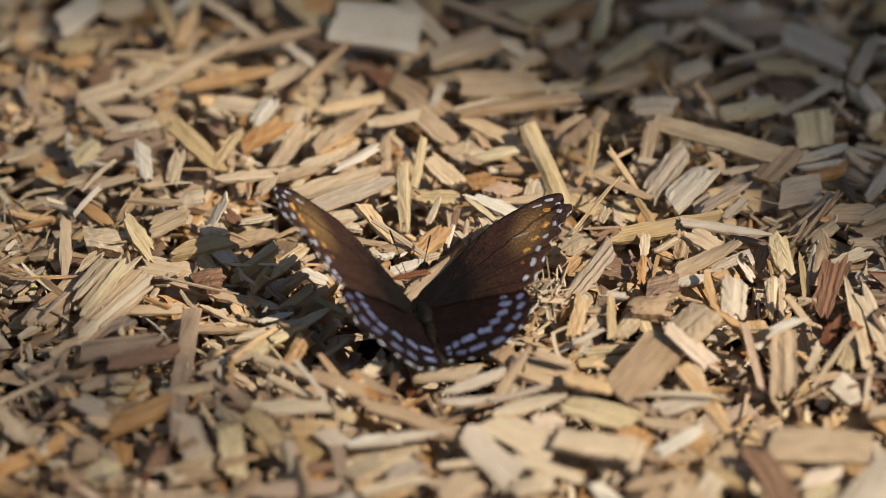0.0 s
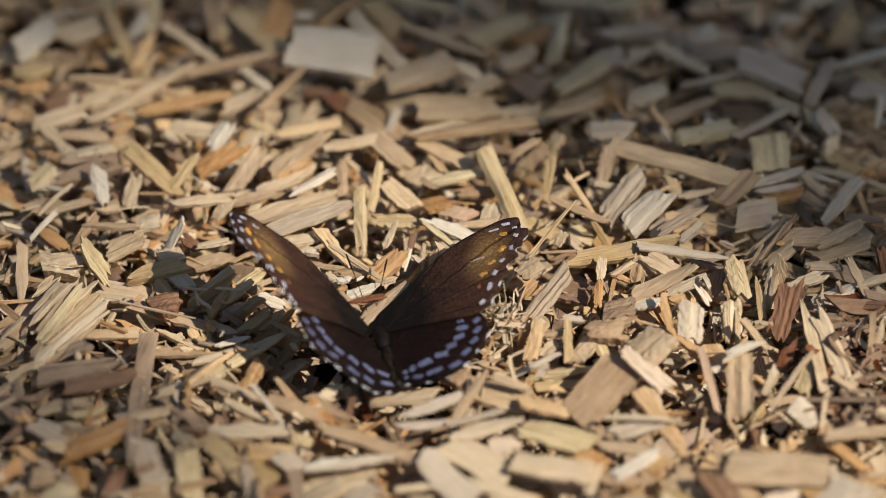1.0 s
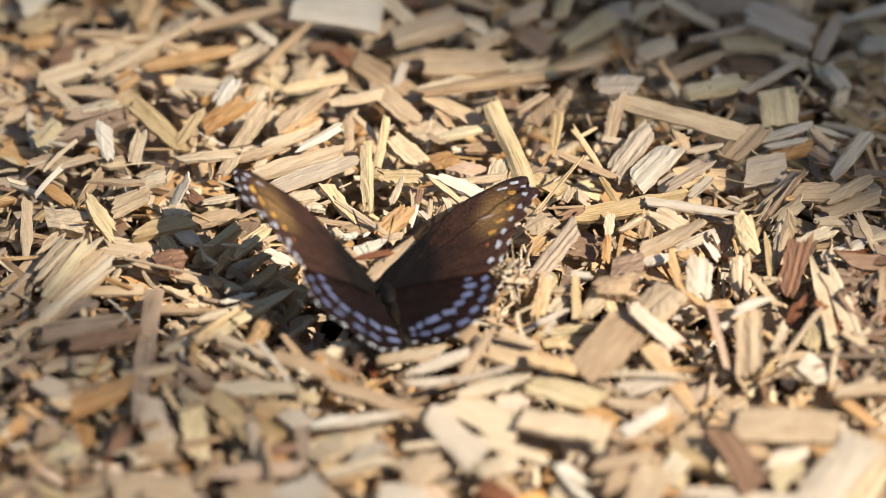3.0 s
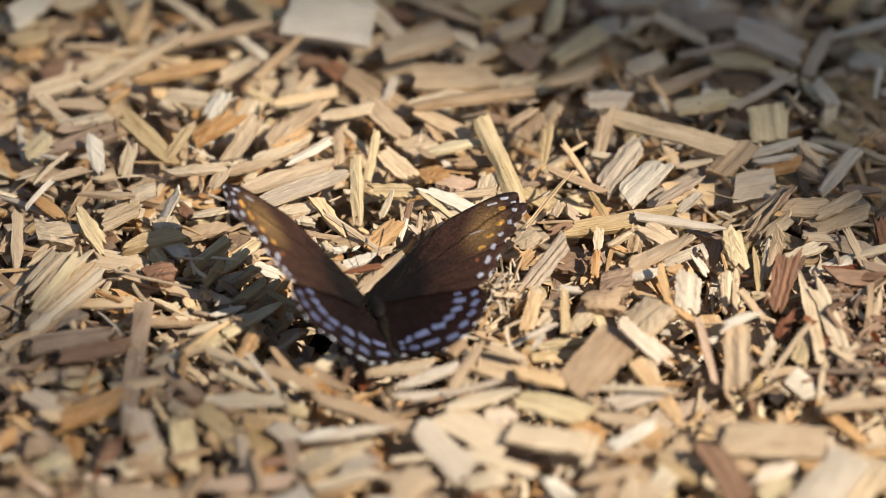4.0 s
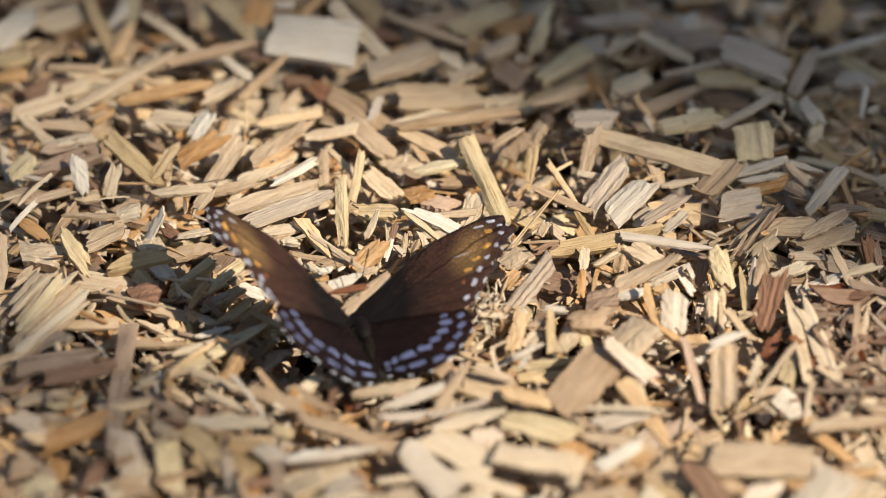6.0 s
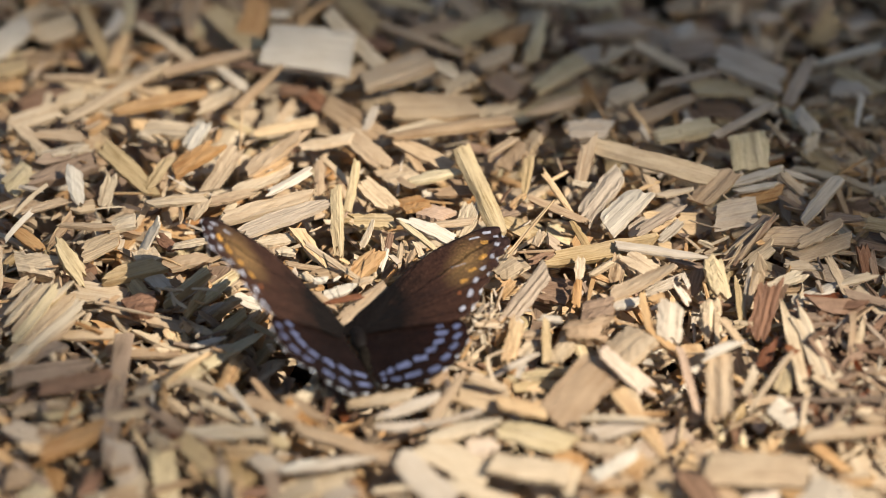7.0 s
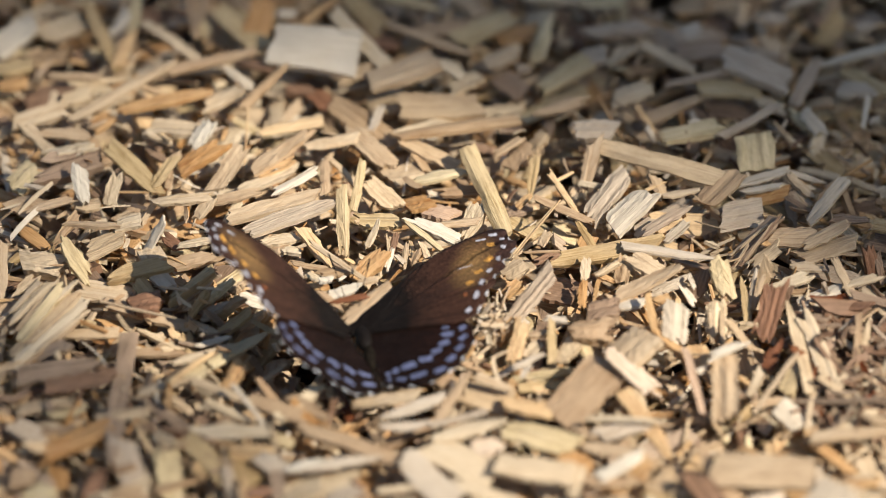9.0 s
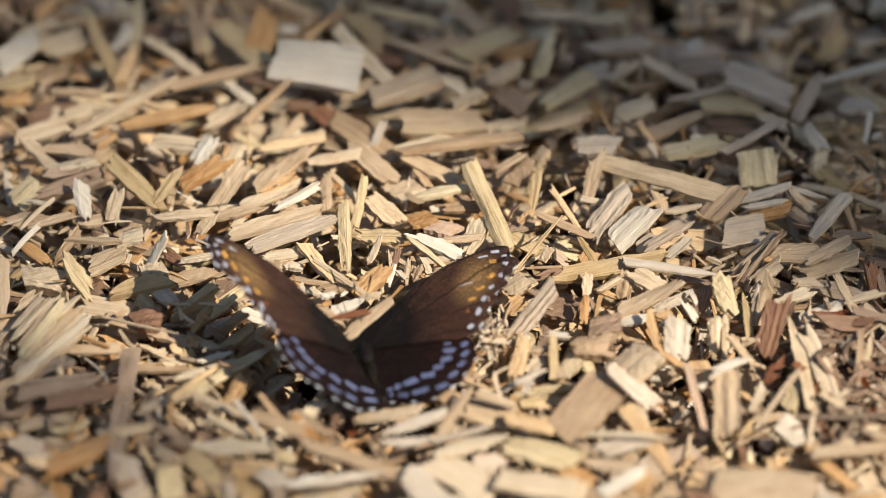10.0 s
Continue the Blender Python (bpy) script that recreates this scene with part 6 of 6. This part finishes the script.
chip(-12.6, 76.6, 5.7, 13.8, 6.8, 1.6, -48, -4, -9, BARK)
chip(-5.6, 54.3, 12.0, 18.5, 8.5, 2.0, 23, 6, -3, PALE)
chip(5.9, 56.7, 10.9, 9.3, 4.1, 1.2, -35, -6, -7, PALE)
chip(4.2, 75.3, 8.8, 15.9, 4.7, 1.3, 12, 4, 3, UMBER)
chip(0.2, 71.2, 9.0, 23.3, 2.5, 1.0, -28, -2, 0, UMBER)
chip(10.2, 85.7, 9.4, 11.7, 4.5, 1.3, -48, -10, 3, UMBER)
chip(-6.2, 88.7, 7.9, 20.4, 4.0, 1.2, -19, -3, 0, OLIVE)
chip(14.5, 73.3, 10.7, 15.3, 6.8, 1.6, 27, 11, -2, OLIVE)
chip(22.4, 75.5, 6.8, 11.1, 5.7, 1.5, 18, 5, 0, OCHRE)
chip(18.7, 63.2, 9.3, 10.2, 5.3, 1.4, 24, 11, 5, UMBER)
chip(-18.1, 56.1, 9.8, 9.9, 4.7, 1.3, 24, 6, -1, TAN)
chip(3.5, 44.0, 9.0, 21.1, 9.2, 2.0, 3, 0, 6, TAN)
chip(9.4, 51.7, 10.3, 8.9, 5.3, 1.4, 28, 13, -5, TAN)
chip(21.5, 56.8, 5.7, 9.0, 6.7, 1.6, -46, -6, -1, BROWN)
chip(34.3, 57.0, 9.2, 15.8, 6.8, 1.6, 39, 7, -4, OLIVE)
chip(33.3, 41.6, 11.0, 14.2, 3.3, 1.1, 17, 4, 9, PALE)
chip(29.4, 71.8, 8.4, 13.4, 3.9, 1.2, 75, 17, -6, OLIVE)
chip(33.3, 88.5, 8.4, 15.2, 3.5, 1.1, -3, 0, -5, TAN)
chip(-25.8, 49.2, 6.8, 7.2, 5.0, 1.4, -47, -8, -2, BARK)
chip(-31.4, 52.7, 7.4, 7.7, 3.8, 1.2, -7, 0, 3, BROWN)
chip(-12.4, 37.7, 10.1, 8.6, 2.1, 0.9, 67, 20, -1, WHITE)
chip(41.7, 63.1, 9.6, 7.4, 7.4, 1.7, 14, 8, -5, GREY)
chip(48.1, 76.0, 8.7, 16.6, 6.1, 1.5, 7, 3, -4, GREY)
chip(44.8, 87.1, 8.4, 12.4, 3.7, 1.1, 5, 0, -2, OLIVE)
chip(48.7, 61.4, 11.6, 10.2, 2.2, 0.9, 32, 11, 5, UMBER)
chip(60.5, 63.3, 9.4, 16.1, 3.6, 1.1, -34, -7, -5, UMBER)
chip(68.6, 69.1, 7.1, 12.2, 7.4, 1.7, 8, 0, -0, BROWN)
chip(66.9, 74.7, 8.8, 4.8, 4.8, 1.3, 25, 12, -3, WHITE)
chip(82.3, 55.2, 11.8, 18.8, 8.2, 2.5, -28, -6, 2, WHITE)
chip(68.2, 53.4, 11.1, 17.7, 1.9, 0.9, 17, 3, 2, GREY)
chip(75.3, 50.9, 9.2, 15.5, 6.6, 1.6, -6, 0, -7, OLIVE)
chip(50.9, 47.9, 10.3, 9.8, 5.6, 1.4, 18, 12, 12, PALE)
chip(61.3, 41.1, 10.9, 14.6, 3.6, 1.1, 21, 12, 1, UMBER)
chip(94.6, 52.0, 11.0, 16.0, 3.4, 1.1, 64, 18, -3, GREY)
chip(105.0, 60.4, 12.0, 22.4, 2.8, 1.0, 20, 3, -4, GREY)
chip(97.0, 87.1, 10.5, 11.5, 3.2, 1.1, 16, 10, -1, GREY)
chip(109.7, 54.4, 8.8, 13.7, 5.5, 1.4, -41, -4, 0, OLIVE)
chip(102.2, 75.1, 8.8, 9.4, 5.6, 1.5, 54, 19, 3, OLIVE)
chip(106.7, 51.5, 9.2, 7.9, 6.4, 1.6, 2, 0, 0, WHITE)
chip(87.8, 79.5, 9.4, 6.1, 3.9, 1.2, -18, 0, 2, WHITE)
chip(110.5, 76.2, 9.4, 4.8, 3.8, 1.2, 20, 0, -8, WHITE)
chip(111.1, 39.0, 9.1, 2.5, 2.0, 0.9, 3, 23, -4, WHITE)
chip(85.4, 45.4, 8.9, 8.8, 4.2, 1.2, -28, -7, -5, UMBER)
chip(98.7, 45.9, 8.9, 6.5, 3.9, 1.2, 5, 9, 1, TAN)
chip(108.9, 40.5, 10.6, 8.7, 1.4, 0.8, 77, 27, 2, WHITE)
chip(93.4, 38.2, 8.9, 10.5, 3.8, 1.2, -45, -5, -7, OLIVE)
chip(54.1, 37.8, 10.1, 9.2, 1.9, 0.9, -58, -19, -1, OCHRE)
chip(75.6, 47.5, 5.2, 12.8, 6.3, 1.6, -10, -0, 4, BROWN)
chip(-92.6, -108.9, 10.5, 8.3, 2.5, 0.9, -34, -14, -6, SALMON)
chip(-87.5, -119.6, 11.4, 20.3, 3.6, 1.1, -31, -6, -4, OLIVE)
chip(-89.9, -102.4, 9.7, 7.0, 6.9, 1.7, 31, 8, -4, OLIVE)
chip(-84.3, -111.9, 8.7, 8.8, 6.7, 1.6, 11, 7, 1, TAN)
chip(-68.5, -114.6, 9.9, 19.0, 10.3, 2.2, 1, 0, 9, UMBER)
chip(-68.4, -101.5, 9.7, 10.1, 6.5, 1.6, 7, 6, 1, TAN)
chip(-45.0, -117.9, 10.5, 11.3, 9.2, 2.0, 9, 5, 4, PALE)
chip(-34.0, -117.3, 12.0, 11.1, 8.7, 1.9, 26, 10, 4, WHITE)
chip(-25.2, -121.5, 12.0, 12.1, 2.7, 1.0, -47, -14, 2, PALE)
chip(-11.0, -117.8, 10.9, 11.7, 10.0, 2.2, 6, 0, -2, WHITE)
chip(-3.1, -118.1, 9.2, 11.1, 6.9, 1.7, -52, -10, -4, SALMON)
chip(10.5, -113.6, 7.7, 7.8, 6.7, 1.6, -30, -7, -4, BARK)
chip(25.1, -115.7, 9.8, 7.0, 5.0, 1.4, 63, 26, -2, TAN)
chip(28.5, -116.8, 13.1, 16.7, 1.8, 0.8, -51, -10, -0, WHITE)
chip(38.1, -112.4, 11.4, 7.8, 4.5, 1.3, 37, 15, -5, PALE)
chip(44.7, -116.8, 11.6, 15.0, 7.6, 1.8, 67, 20, -6, PALE)
chip(66.6, -117.3, 10.4, 26.9, 4.1, 1.2, -8, 0, 2, GREY)
chip(66.3, -122.0, 12.4, 15.3, 4.2, 1.2, -15, 0, -9, WHITE)
chip(89.1, -111.5, 12.8, 21.5, 10.4, 2.5, 49, 16, -1, GREY)
chip(97.4, -111.3, 11.2, 20.3, 6.1, 1.5, 58, 11, 2, TAN)
chip(77.4, -107.8, 9.8, 8.8, 5.9, 1.5, 43, 20, -5, OLIVE)
chip(-14.1, -36.6, 12.9, 17.3, 4.5, 1.3, 47, 7, 0, PALE)
chip(-18.2, -36.1, 14.6, 8.9, 1.6, 0.8, 11, 6, 7, BARK)
chip(-19.5, -32.0, 13.5, 8.2, 3.1, 1.0, 18, 7, 6, WHITE)
chip(-26.4, -26.8, 10.5, 6.0, 2.9, 1.0, -4, 0, -3, OCHRE)
chip(-30.2, -22.1, 10.6, 3.4, 1.3, 0.8, -76, -36, -1, WHITE)
chip(-32.4, -13.3, 10.5, 4.4, 2.9, 1.0, -14, -0, -3, PALE)
chip(-35.5, -12.5, 10.0, 4.8, 2.8, 1.0, 9, 12, 3, PALE)
chip(-20.9, -21.1, 13.6, 18.7, 1.4, 0.8, -41, -6, -0, PALE)
chip(-13.6, -19.3, 11.0, 11.5, 5.0, 2.0, 51, 10, 4, OCHRE)
chip(-20.6, -21.8, 11.0, 8.2, 3.4, 1.1, 8, 7, -9, TAN)
chip(-20.5, -16.1, 8.1, 6.3, 1.9, 0.9, -37, -9, 8, BROWN)
chip(-6.9, -20.0, 7.0, 8.1, 2.3, 0.9, 13, 7, -0, OLIVE)
chip(-8.7, -17.1, 11.1, 5.7, 1.3, 0.8, 70, 32, 3, WHITE)
chip(-5.0, -14.9, 10.6, 6.0, 1.5, 0.8, 79, 42, -1, UMBER)
chip(-2.4, -16.1, 11.1, 4.3, 1.8, 0.8, 51, 44, -2, PALE)
chip(-6.3, -15.9, 10.1, 3.8, 1.3, 0.8, -46, -15, 2, WHITE)
chip(-0.3, -14.5, 11.6, 4.4, 1.6, 0.8, -67, -27, 4, PALE)
chip(-28.2, -19.3, 10.6, 8.4, 1.7, 0.8, -16, -0, -1, UMBER)
chip(-23.2, -35.1, 13.6, 8.1, 2.1, 0.9, -40, -7, -1, PALE)
chip(-23.9, -28.4, 14.1, 3.5, 1.8, 0.8, 14, -0, 3, WHITE)
chip(-26.8, -23.7, 10.6, 4.7, 1.9, 0.9, -43, 0, -4, TAN)
chip(-13.5, -28.7, 14.0, 4.3, 2.4, 0.9, 20, 0, -8, PALE)
chip(-56.1, -24.8, 9.3, 13.2, 2.7, 2.4, 34, 18, -0, OLIVE)
chip(-55.8, -23.8, 6.0, 11.9, 1.5, 2.0, 37, 15, 5, GREY)
chip(-55.8, -24.8, 4.5, 10.7, 1.7, 2.0, 40, 11, 4, TAN)
chip(-54.2, -31.9, 9.3, 7.5, 1.7, 2.4, 45, 32, 4, OLIVE)
chip(-51.9, -25.0, 4.5, 7.4, 1.5, 2.0, 33, 16, 8, UMBER)
chip(-49.2, -27.5, 9.9, 7.4, 2.1, 2.2, 28, 24, -6, OLIVE)
chip(-50.7, -31.1, 6.5, 6.7, 2.4, 2.0, 28, 17, -3, GREY)
chip(-47.9, -30.3, 6.4, 8.6, 2.6, 2.2, 32, 28, -7, OLIVE)
chip(-46.2, -31.9, 9.0, 6.1, 1.6, 2.0, 18, 29, -1, TAN)
chip(-45.2, -34.7, 6.0, 10.2, 2.6, 2.0, 37, 17, 5, OLIVE)
chip(-42.0, -33.6, 5.0, 8.3, 2.2, 2.0, 29, 21, -0, TAN)
chip(-45.4, -23.5, 7.5, 4.4, 1.5, 2.0, 21, 27, 2, UMBER)
chip(19.2, -125.8, 13.7, 9.6, 6.6, 1.5, -73, -31, -7, ORANGE)
chip(10.5, -117.5, 11.7, 8.1, 6.2, 1.5, -35, -7, -5, BARK)
# two brown chips added to look like a dark, shaded hole
chip(-87.8, -50.7, 11.4, 7.8, 4.7, 1.3, 17, 15, -3, BROWN)
chip(-88.2, -53.3, 10.0, 4.6, 2.6, 1.0, 17, 13, 3, BROWN)


# ---------- what moves ----------
RAISED = {1: [(0, 17.5), (1, 17.4), (1.5, 17.0), (2, 16.5), (2.5, 16.0), (3.8, 15.1), (4.5, 14.5), (5.5, 13.8), (6.8, 12.7), (7.5, 12.2), (8.5, 11.7), (9.5, 11.1), (10, 10.8)],
          -1: [(0, 38.5), (1, 38.0), (1.5, 37.5), (2, 37.4), (2.5, 37.2), (3.8, 36.4), (4.5, 36.0), (5.5, 35.6), (6.8, 34.7), (7.5, 34.2), (8.5, 33.7), (9.5, 33.4), (10, 33.3)]}


def motions():
    for side, fore, hind in WINGS:
        rows = [(t, pose(0, 0, HINGE * MM, 0, -side * e, 0)) for t, e in RAISED[side]]
        walk(fore, rows)
        walk(hind, rows)
    # the added crown shifts a little sideways to move its shade
    walk(CROWN, [(t, pose(x, 0, 0)) for t, x in ((0, -0.012), (1, -0.012), (2, -0.004), (4, 0), (7, 0.001), (10, 0))])


motions()
